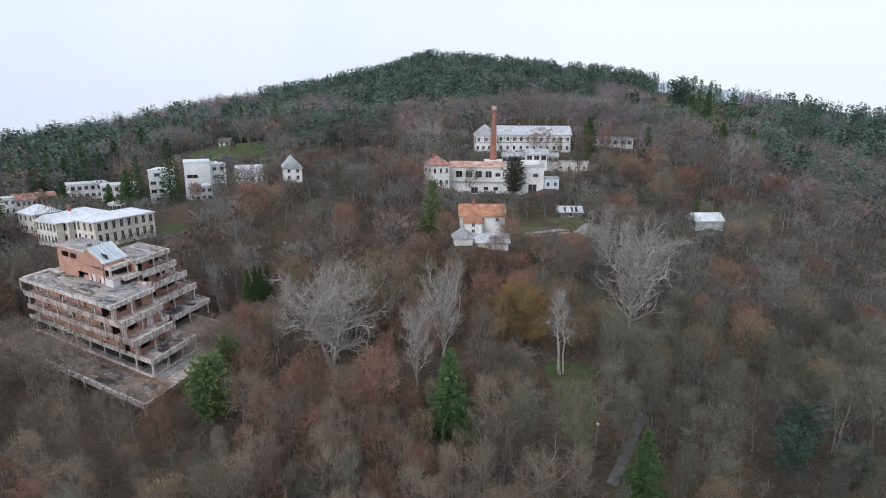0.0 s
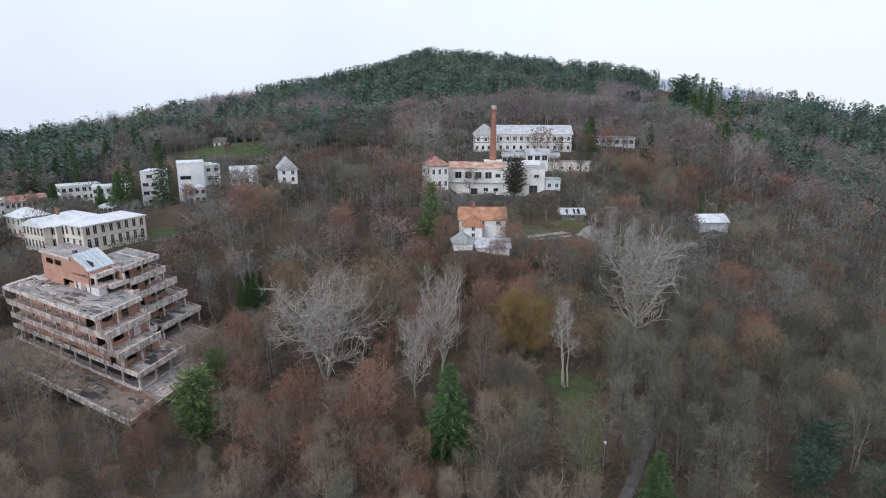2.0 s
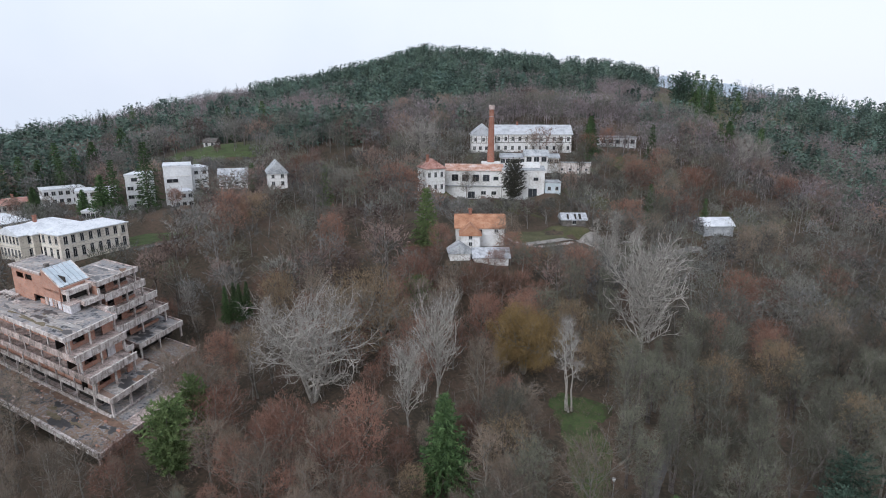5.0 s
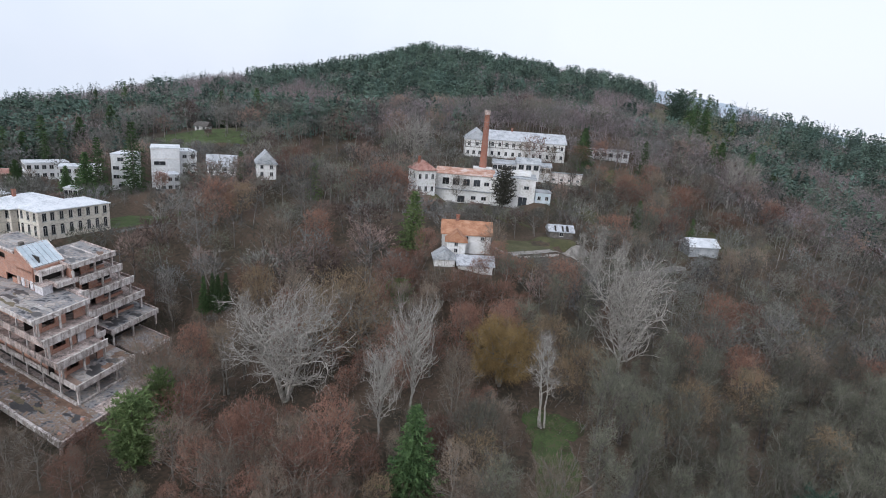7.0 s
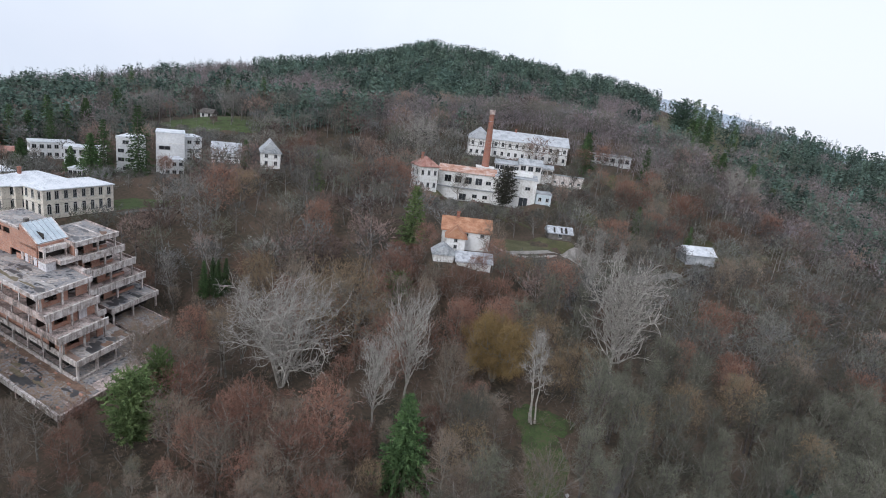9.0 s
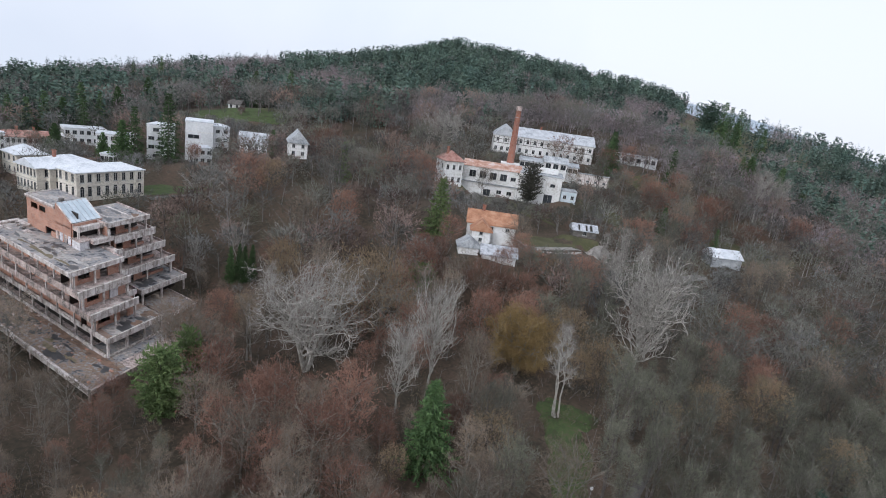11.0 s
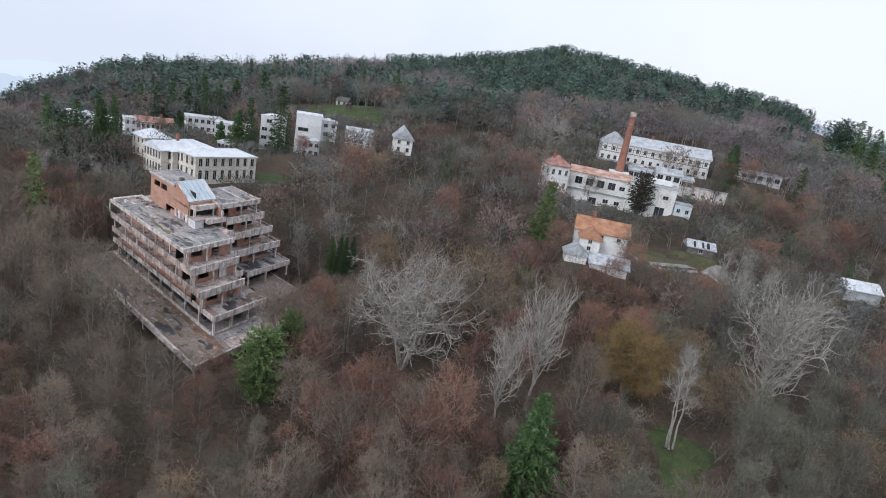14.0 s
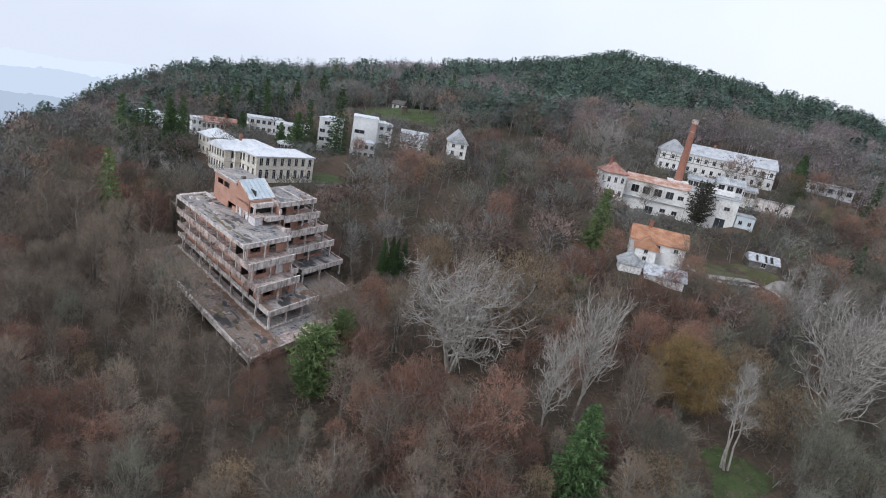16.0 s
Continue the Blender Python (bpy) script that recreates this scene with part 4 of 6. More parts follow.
def building(name, site, height, label, wall=PLASTER, roof="hip", roof_h=2.5, roof_mat=WHITE_ROOF, rows=(), sides="fr", storeys=2,
             trim=True, category="house", win=(1.1, 1.6), foot=4.0, over=0.45, arched_low=False, chimney=0):
    """A block on its site: near corner, way of the front, length, depth to the left of that way, foot.
    rows gives the windows to a storey on front, right end and left end; f, r, l, b name the sides."""
    x, y, yaw, L, W, base = site
    t = thing(name, pose(x, y, base, 0, 0, yaw), label, category)
    b = Build()
    wall_shell(b, L, W, -foot, height)
    part("wall", b, wall, t)
    if roof in ("gable", "wing"):
        g = Build()
        if L >= W and roof == "gable":
            for xx in (0.0, L - 0.3):
                g.add([(xx, 0, height), (xx, W, height), (xx, W / 2, height + roof_h - 0.1), (xx + 0.3, 0, height), (xx + 0.3, W, height), (xx + 0.3, W / 2, height + roof_h - 0.1)],
                      [(0, 1, 2), (5, 4, 3), (0, 3, 4, 1), (1, 4, 5, 2), (2, 5, 3, 0)])
        else:
            for yy in (0.0, W - 0.3):
                g.add([(0, yy, height), (L, yy, height), (L / 2, yy, height + roof_h - 0.1), (0, yy + 0.3, height), (L, yy + 0.3, height), (L / 2, yy + 0.3, height + roof_h - 0.1)],
                      [(0, 1, 2), (5, 4, 3), (0, 3, 4, 1), (1, 4, 5, 2), (2, 5, 3, 0)])
        part("gable", g, wall, t)
    part("roof", roof_mesh(roof, L, W, height, roof_h, over), roof_mat, t)
    if trim:
        for z, d in ((height - 0.45, 0.14), (height * 0.5 - 0.15, 0.08)):
            c = Build()
            ring = [(-d, W + d), (-d, -d), (L + d, -d), (L + d, W + d), (L + 0.003, W + d), (L + 0.003, -0.003), (-0.003, -0.003), (-0.003, W + d)]
            c.add([(x, y, q) for q in (z, z + 0.22) for x, y in ring],
                  [(i, (i + 1) % 8, 8 + (i + 1) % 8, 8 + i) for i in range(8)] + [(8 + i, 8 + i + 1, 14 - i, 15 - i) for i in range(3)] + [(7 - i, 6 - i, i + 1, i) for i in range(3)])
            part("cornice", c, STONE_TRIM if wall is CREAM else wall, t)
    sh = height / storeys
    for side, counts in zip(sides, rows):
        for k, n in enumerate(counts):
            z = sh * k + sh * 0.28
            w, h = win[0], min(win[1], sh * 0.6)
            for i in range(n):
                f = (i + 0.5) / n
                m = {"f": pose(L * f, -0.01, z), "r": pose(L + 0.01, W * f, z, 0, 0, 90), "l": pose(-0.01, W * f, z, 0, 0, -90), "b": pose(L * f, W + 0.01, z, 0, 0, 180)}[side]
                window(t, m, w, h, arched_low and k == 0)
    for i in range(chimney):
        c = Build()
        cx = L * (0.3 + 0.4 * i)
        c.box(cx - 0.35, cx + 0.35, W * 0.5 - 0.35, W * 0.5 + 0.35, height, height + roof_h + 1.0)
        c.box(cx - 0.45, cx + 0.45, W * 0.5 - 0.45, W * 0.5 + 0.45, height + roof_h + 1.0, height + roof_h + 1.2)
        part("chimney", c, CHIMNEY_BRICK, t)
    return t

# the cream villa: a front wing, a recessed link and the main block with its pediment
wing = building("villa_wing", SPA["villa_wing"], 7.0, "cream villa wing with arched ground-floor windows and a pale roof", CREAM, "hip", 1.5, WHITE_ROOF,
                ((8, 8), (3, 3), (3, 3)), "frl", category="villa", arched_low=True, win=(0.95, 2.0), foot=7)
for xx in (0.0, 14.9):
    q = Build()
    q.box(xx - 0.05, xx + 2.55, -0.28, -0.012, -7, 6.98)
    part("end_pavilion", q, CREAM, wing)
    for k in (0, 1):
        window(wing, pose(xx + 1.25, -0.3, 3.5 * k + 0.98), 1.0, 2.0, k == 0)
building("villa_link", SPA["villa_link"], 5.6, "recessed cream villa link with a dark loggia", CREAM, "flat", 0.3, WHITE_ROOF, ((0, 0), (1, 3)), "fl", category="villa", win=(1.0, 2.1), foot=7)
building("villa", SPA["villa"], 6.6, "cream neoclassical villa with a pale hipped roof", CREAM, "hip", 2.3, WHITE_ROOF,
         ((4, 4), (5, 5), (4, 4)), "flr", category="villa", arched_low=True, win=(1.0, 2.0), chimney=1, foot=7)
building("villa_portico", SPA["villa_portico"], 6.5, "pedimented cream villa portico with tall windows", CREAM, "gable", 1.9, WHITE_ROOF,
         ((2, 2), (6, 6)), "fl", category="villa", win=(0.8, 2.3), foot=7)
building("pavilion_villa", SPA["pavilion_villa"], 5.9, "small cream villa with a pale hipped roof", CREAM, "hip", 2.3, WHITE_ROOF, ((3, 3), (3, 3)), "fl", category="villa", win=(0.9, 1.5))

# the spa buildings behind it
building("red_roofed_hall", SPA["red_roofed_hall"], 5.8, "long white building with a faded red roof", PLASTER, "gable", 1.7, RED_ROOF, ((8, 8), (3, 3)), "fl", chimney=2, win=(0.9, 1.4))
building("white_annex", SPA["white_annex"], 5.6, "small white flat-roofed annex", PLASTER_WHITE, "flat", 0.3, WHITE_ROOF, ((2, 2),), "f", win=(0.8, 1.2))
building("distant_white_block", SPA["distant_white_block"], 5.4, "white flat-roofed block among trees", PLASTER_WHITE, "flat", 0.3, WHITE_ROOF, ((5, 5), (3, 3)), "fl", win=(1.0, 1.4))
building("distant_grey_block", SPA["distant_grey_block"], 5.6, "pale block with a low pale roof", PLASTER_WHITE, "hip", 1.3, WHITE_ROOF, ((5, 5), (3, 3)), "fl", win=(1.0, 1.4))
building("low_wing", SPA["low_wing"], 5.6, "low white wing with a band of windows", PLASTER_WHITE, "flat", 0.3, WHITE_ROOF, ((6, 6), (4, 4)), "fl", win=(1.3, 1.4))
building("connecting_wing", SPA["connecting_wing"], 5.4, "white connecting wing with a flat roof", PLASTER_WHITE, "flat", 0.3, WHITE_ROOF, ((6, 6), (4, 4)), "fl", win=(1.1, 1.4))
building("modern_block", BLOCKS_WHITE["west"], 11.4, "tall white modern block with ribbon windows", PLASTER_WHITE, "flat", 0.3, WHITE_ROOF, ((1, 2, 2, 1), (2, 2, 2, 2)), "fl", storeys=4, win=(1.9, 1.2))
tall = building("modern_block", BLOCKS_WHITE["tall"], 13.2, "white modern block with a flat roof", PLASTER_WHITE, "flat", 0.3, WHITE_ROOF, ((2, 2, 0, 0), (3, 3, 0, 0)), "fl", storeys=4, win=(2.2, 1.2))
window(tall, pose(2.6, -0.01, 7.6), 3.6, 1.3)
band = Build()
band.box(-0.12, 8.92, -0.14, -0.003, 9.6, 10.0)
band.box(3.2, 3.5, -0.1, -0.003, 10.0, 13.2)
part("string_course", band, PLASTER, tall)
building("modern_block", BLOCKS_WHITE["rear"], 9.0, "white modern stair block behind bare trees", PLASTER_WHITE, "flat", 0.3, WHITE_ROOF, ((2, 2, 2),), "f", storeys=3, win=(1.4, 1.2))
building("modern_block", BLOCKS_WHITE["low"], 5.2, "low white modern block behind bare trees", PLASTER_WHITE, "flat", 0.3, WHITE_ROOF, ((3, 3), (3, 3)), "fl", win=(1.2, 1.2))
building("kiosk", SPA["kiosk"], 2.9, "small white kiosk with a flat roof", PLASTER_WHITE, "flat", 0.2, WHITE_ROOF, ((4,),), "f", storeys=1, trim=False)
building("hall_with_grey_roof", BLOCKS_WHITE["hall"], 3.2, "white hall with a large pale grey pitched roof", PLASTER_WHITE, "gable", 3.6, HALL_ROOF, ((4,), (3,)), "fr", storeys=1)
building("gabled_house", BLOCKS_WHITE["gabled"], 4.2, "old white house with a steep gable", PLASTER, "gable", 3.3, GREY_ROOF, ((2, 2), (2, 2)), "fl", win=(0.9, 1.2))
building("hillside_hut", BLOCKS_WHITE["hut"], 2.6, "small white hut with a dark roof on the meadow", PLASTER, "gable", 1.9, TIMBER, ((2,),), "f", storeys=1, trim=False)

# the old works: long white factory, block beside it, halls on the slope above
works = building("factory", WORKS["factory"], 9.4, "derelict white two-storey factory with a rusty pitched roof", PLASTER, "gable", 1.5, RUST_ROOF, ((0, 0), (2, 2)), "fl", win=(1.2, 1.5), category="factory", foot=6)
for k in range(4):
    window(works, pose(3.2 + 3.4 * k, -0.01, 5.8), 2.2, 2.2)
window(works, pose(16.6, -0.01, 6.2), 1.7, 1.2)
for k in range(2):
    window(works, pose(12.6 + 3.4 * k, -0.01, 1.4), 1.6, 1.2)
window(works, pose(8.6, -0.01, 0.2), 2.4, 2.2)
ledge = Build()
ledge.box(-0.1, 18.6, -0.5, -0.02, 4.1, 4.4)
part("ledge", ledge, GREY_ROOF, works)
for k, x in enumerate((0.25, 4.9, 8.3, 11.7, 15.1, 18.25)):
    pier = Build()
    pier.box(x - 0.22, x + 0.22, -0.14, -0.004, 4.4, 9.2)
    part("pilaster", pier, PLASTER, works)
block_w = building("factory_block", WORKS["factory_block"], 9.3, "white flat-roofed factory block", PLASTER, "flat", 0.4, GREY_ROOF, ((0, 0), (2, 2)), "fr", win=(1.2, 1.0), category="factory", foot=6)
for x, z, w, h in ((1.3, 6.0, 1.3, 1.0), (10.8, 6.1, 1.6, 1.1), (9.9, 0.2, 2.8, 3.4), (3.2, 1.3, 1.4, 1.1)):
    window(block_w, pose(x, -0.01, z), w, h)
loft = Build()
loft.box(5.5, 12.0, 4.0, 11.0, 9.8, 10.9)
part("roof_upstand", loft, PLASTER, block_w)
building("factory_annex", WORKS["factory_annex"], 3.2, "low pale blue lean-to beside the factory", BLUE_PAINT, "flat", 0.2, GREY_ROOF, ((2,),), "f", storeys=1, trim=False, foot=6, win=(1.0, 1.2))
building("gatehouse", WORKS["gatehouse"], 7.8, "tall white gatehouse with a red hipped roof", PLASTER, "hip", 2.8, RED_ROOF, ((3, 3), (2, 2)), "fl", win=(0.9, 1.6), chimney=1, foot=6)
building("clerestory_shed", WORKS["clerestory_shed"], 6.0, "long workshop with a band of dark windows", PLASTER, "gable", 1.2, GREY_ROOF, ((0, 12),), "f", win=(1.6, 1.6), trim=False, foot=6)
building("pedimented_pavilion", WORKS["pavilion"], 6.1, "white pavilion with a low pediment", PLASTER, "gable", 2.0, GREY_ROOF, ((0, 3),), "f", win=(1.9, 1.8), foot=6)
building("boundary_wall", WORKS["boundary_wall"], 4.0, "tall old stained boundary wall", CONCRETE_PALE, "flat", 0.1, GREY_ROOF, ((4,),), "f", storeys=1, trim=False, win=(1.0, 0.8), foot=6)
hall = building("sanatorium_hall", WORKS["hall"], 7.4, "long white two-storey hall with a pale pitched roof", PLASTER, "gable", 3.6, HALL_ROOF, ((11, 11), (3, 3)), "fr", win=(1.1, 1.6), chimney=1, foot=6)
gable_wing = building("sanatorium_gable_wing", WORKS["gable_wing"], 7.0, "white gabled wing of the long hall", PLASTER, "gable", 4.2, HALL_ROOF, ((4, 3), (3, 3)), "fl", win=(1.1, 1.5), foot=6)
balcony = building("balcony_block", WORKS["balcony_block"], 7.4, "white two-storey block with open balconies", PLASTER_WHITE, "flat", 0.3, GREY_ROOF, ((6, 6), (2, 2)), "fl", win=(1.8, 1.8), foot=6)
for k in range(2):
    slab_b = Build()
    slab_b.box(0.4, 9.0, -1.3, -0.004, 3.7 * k + 0.3, 3.7 * k + 0.5)
    slab_b.box(0.4, 9.0, -1.3, -1.2, 3.7 * k + 0.5, 3.7 * k + 1.3)
    part("balcony", slab_b, PLASTER_WHITE, balcony)


def half_timber(parent, L, x0, bays, z0, z1):
    """Dark posts, rails and braces on the upper front of a house."""
    for z in (z0, (z0 + z1) / 2, z1 - 0.24):
        b = Build()
        b.box(x0, L, -0.05, -0.004, z, z + 0.22)
        part("rail", b, TIMBER, parent)
    step = (L - x0) / bays
    for i in range(bays + 1):
        b = Build()
        x = min(x0 + i * step, L - 0.22)
        b.box(x, x + 0.22, -0.065, -0.004, z0, z1)
        part("post", b, TIMBER, parent)


half_timber(hall, 31.5, 0.0, 12, 3.9, 7.35)
half_timber(gable_wing, 9.7, 0.0, 5, 3.7, 6.95)
for k, (x, h) in enumerate(((2.6, 1.6), (4.75, 3.6), (6.9, 1.6))):
    b = Build()
    b.box(x, x + 0.2, -0.06, -0.004, 7.0, 7.0 + h)
    part("gable_post", b, TIMBER, gable_wing)

# the chimney stack
stack = thing("factory_chimney", pose(6.5, 224.0, 17.5), "tall tapering red brick factory chimney", "chimney")
b = Build()
b.tube([(0, 0, 0), (0, 0, 9), (0, 0, 26.8)], [1.45, 1.3, 0.82], 16)
part("shaft", b, CHIMNEY_BRICK, stack)
b = Build()
b.tube([(0, 0, 26.6), (0, 0, 27.0), (0, 0, 28.1), (0, 0, 28.1)], [0.86, 1.0, 0.98, 0.6], 16)
part("cap", b, CONCRETE, stack, "sooty concrete cap")
for i in range(7):
    b = Build()
    z = 5 + 3.2 * i
    r = 1.5 - 0.0252 * z
    b.tube([(0, 0, z), (0, 0, z + 0.14)], [r, r], 16)
    part("iron_band", b, STEEL, stack)
b = Build()
b.box(-3.0, 3.0, -2.6, 2.6, -3, 8.6)
b.box(-3.2, 3.2, -2.8, 2.8, 8.6, 8.9)
part("plinth", b, PLASTER, stack, "white rendered chimney base")

# the small house below the works
building("cottage", WORKS["cottage"], 3.4, "white cottage with an orange tiled gable roof", PLASTER, "gable", 2.5, TILE, ((0, 3), (2, 1)), "fl", win=(0.9, 1.1), chimney=1)
building("cottage_wing", WORKS["cottage_wing"], 3.0, "white gabled cottage wing with an orange roof", PLASTER, "wing", 2.2, TILE, ((1, 1),), "f", win=(0.8, 0.9), trim=False)
building("cottage_outhouse", WORKS["cottage_outhouse"], 1.8, "low outhouse with a grey sheet roof", PLASTER, "gable", 1.7, PALE_SHEET, ((0,),), "f", storeys=1, trim=False, foot=4)
building("cottage_shed", SHEDS["cottage_shed"], 1.7, "small shed with a grey pitched roof", PLASTER, "wing", 1.8, GREY_ROOF, ((0,),), "f", storeys=1, trim=False, foot=4)
shed = building("woodshed", SHEDS["woodshed"], 1.9, "dilapidated shed with a patchy grey roof", TIMBER, "gable", 1.5, PALE_SHEET, ((1,),), "f", storeys=1, trim=False, foot=5)
# near-black sheets on the roof stand in for gaps and the shade beneath
for k, (a0, a1) in enumerate(((1.3, 1.8), (3.4, 3.9), (4.6, 5.3))):
    gap = Build()
    for lift, turned in ((0.06, False), (0.02, True)):
        q = [(a0, -0.3, 2.0 + lift), (a1, -0.3, 2.0 + lift), (a1 + 0.1, 1.9, 3.1 + lift), (a0 + 0.1, 1.9, 3.1 + lift)]
        gap.add(q, [(3, 2, 1, 0) if turned else (0, 1, 2, 3)])
    part("roof_gap_sheet", gap, SHADE_DARK, shed)
building("metal_shed", SHEDS["metal_shed"], 3.3, "grey shed with a pale sheet-metal gable roof", GREY_ROOF, "gable", 2.3, WHITE_ROOF, ((0,),), "f", storeys=1, trim=False, foot=5, category="shed")

# lawns, paths and banks
lawn("lawn", -89, 176, 11, 7, 60, GRASS, "green lawn beside the villa")
lawn("meadow", -112, 262, 26, 15, 15, GRASS, "green sloping meadow below the hut")
lawn("meadow", -92, 285, 18, 9, 10, GRASS_DULL, "dull green hillside meadow")
lawn("garden", 19, 178, 15, 6, 12, GRASS_DULL, "grassy garden beside the cottage")
lawn("glade", 17.4, 96, 3.6, 12, 4, GRASS, "green glade in the wood")
lawn("glade", 18, 106, 4.5, 5, 0, GRASS, "small green clearing by the birch")
lawn("verge", 5, 202, 22, 6, -3, GRASS_DULL, "grass bank below the factory")
lawn("hillside_clearing", 215, 505, 55, 80, 20, GRASS_DULL, "open grass on the shoulder of the hill", 0.6)
lawn("hillside_clearing", 158, 462, 42, 62, -15, GRASS_DULL, "open grass below the skyline pines", 0.5)
lawn("bank", 44, 226, 12, 7, 10, GRASS_DULL, "dull grass bank beside the works")
lawn("bank", 100, 236, 17, 9, 10, GRASS_DULL, "dull grass on the wooded slope")
lawn("hillside_clearing", 70, 262, 16, 8, 0, GRASS_DULL, "grass clearing on the slope")
strip("footpath", [(-87, 163.5), (-82, 171), (-78, 182), (-79, 196)], 2.2, ASPHALT, "pale footpath along the slope")
strip("track", [(8, 165), (21, 172), (36, 182), (55, 196), (76, 212)], 2.8, GRAVEL, "gravel track past the cottage")

# a tumbled dry-stone wall along the garden's lower edge
wall_thing = thing("dry_stone_wall", pose(0, 0, 0), "tumbled pale dry-stone wall below the garden", "wall")
stone_rnd = random.Random(21)
STONES = []
for k in range(5):
    b = Build()
    for z, f in ((0, 1.0), (0.28, 0.92), (0.42, 0.5)):
        b.v += [((math.cos(t * 1.0472) * 0.42 + stone_rnd.uniform(-0.07, 0.07)) * f, (math.sin(t * 1.0472) * 0.3 + stone_rnd.uniform(-0.05, 0.05)) * f, z) for t in range(6)]
    b.f = [(12, 13, 14, 15, 16, 17)] + [(o + i, o + (i + 1) % 6, o + 6 + (i + 1) % 6, o + 6 + i) for o in (0, 6) for i in range(6)]
    STONES.append(b.mesh("stone", PEEL))
WALL_LINE = ((9.0, 160.5), (22.0, 168.0), (37.0, 178.0), (56.0, 192.0), (68.0, 201.0))
for (x0, y0), (x1, y1) in zip(WALL_LINE, WALL_LINE[1:]):
    n = int(math.hypot(x1 - x0, y1 - y0) / 0.55)
    for i in range(n):
        if stone_rnd.random() < 0.3:
            continue
        x, y = x0 + (x1 - x0) * i / n + stone_rnd.uniform(-0.25, 0.25), y0 + (y1 - y0) * i / n + stone_rnd.uniform(-0.4, 0.4)
        ob = new("stone", STONES[i % 5])
        ob.parent = wall_thing
        k = stone_rnd.uniform(0.7, 1.5)
        ob.matrix_local = pose(x, y, ground_z(x, y) - 0.05, 0, 0, stone_rnd.uniform(0, 360)) @ Matrix.Diagonal((k, k, k, 1))
strip("woodland_path", [(19.5, 78), (21.7, 82), (25.8, 90.4), (32, 101.7), (35.5, 116), (35.8, 128), (33, 135), (28, 139.5)], 1.5, ASPHALT, "wet grey woodland path")

# the lamp in the glade
lamp = thing("park_lamp", pose(19.0, 86.0, ground_z(19.0, 86.0)), "white globe park lamp on a thin grey post", "lamp")
b = Build()
b.tube([(0, 0, -0.2), (0, 0, 0.25), (0, 0, 0.3), (0, 0, 3.2)], [0.09, 0.09, 0.05, 0.04], 10)
part("post", b, STEEL, lamp)
b = Build()
b.tube([(0, 0, 3.2), (0, 0, 3.26), (0, 0, 3.3)], [0.05, 0.12, 0.1], 12)
part("collar", b, STEEL, lamp)
b = Build()
b.tube([(0, 0, 3.3 + 0.23 * (1 - math.cos(math.pi * k / 10))) for k in range(11)], [max(0.01, 0.23 * math.sin(math.pi * k / 10)) for k in range(11)], 16)
part("globe", b, PLASTER_WHITE, lamp, "frosted white globe")

# ---------------------------------------------------------------- trees


def sliver_faces(b, tips, dirs, lengths, widths, rnd):
    """Thin three-cornered twigs from the given points."""
    n = len(tips)
    side = rnd.normal(size=(n, 3))
    side -= (side * dirs).sum(1, keepdims=True) * dirs
    side /= np.linalg.norm(side, axis=1, keepdims=True) + 1e-9
    a = tips - side * widths[:, None] / 2
    c = tips + side * widths[:, None] / 2
    e = tips + dirs * lengths[:, None]
    o = len(b.v)
    v = np.stack([a, c, e], 1).reshape(-1, 3)
    b.v.extend(map(tuple, v.tolist()))
    b.f.extend([(o + 3 * i, o + 3 * i + 1, o + 3 * i + 2) for i in range(n)])


def unit(v):
    return v / (np.linalg.norm(v, axis=-1, keepdims=True) + 1e-9)


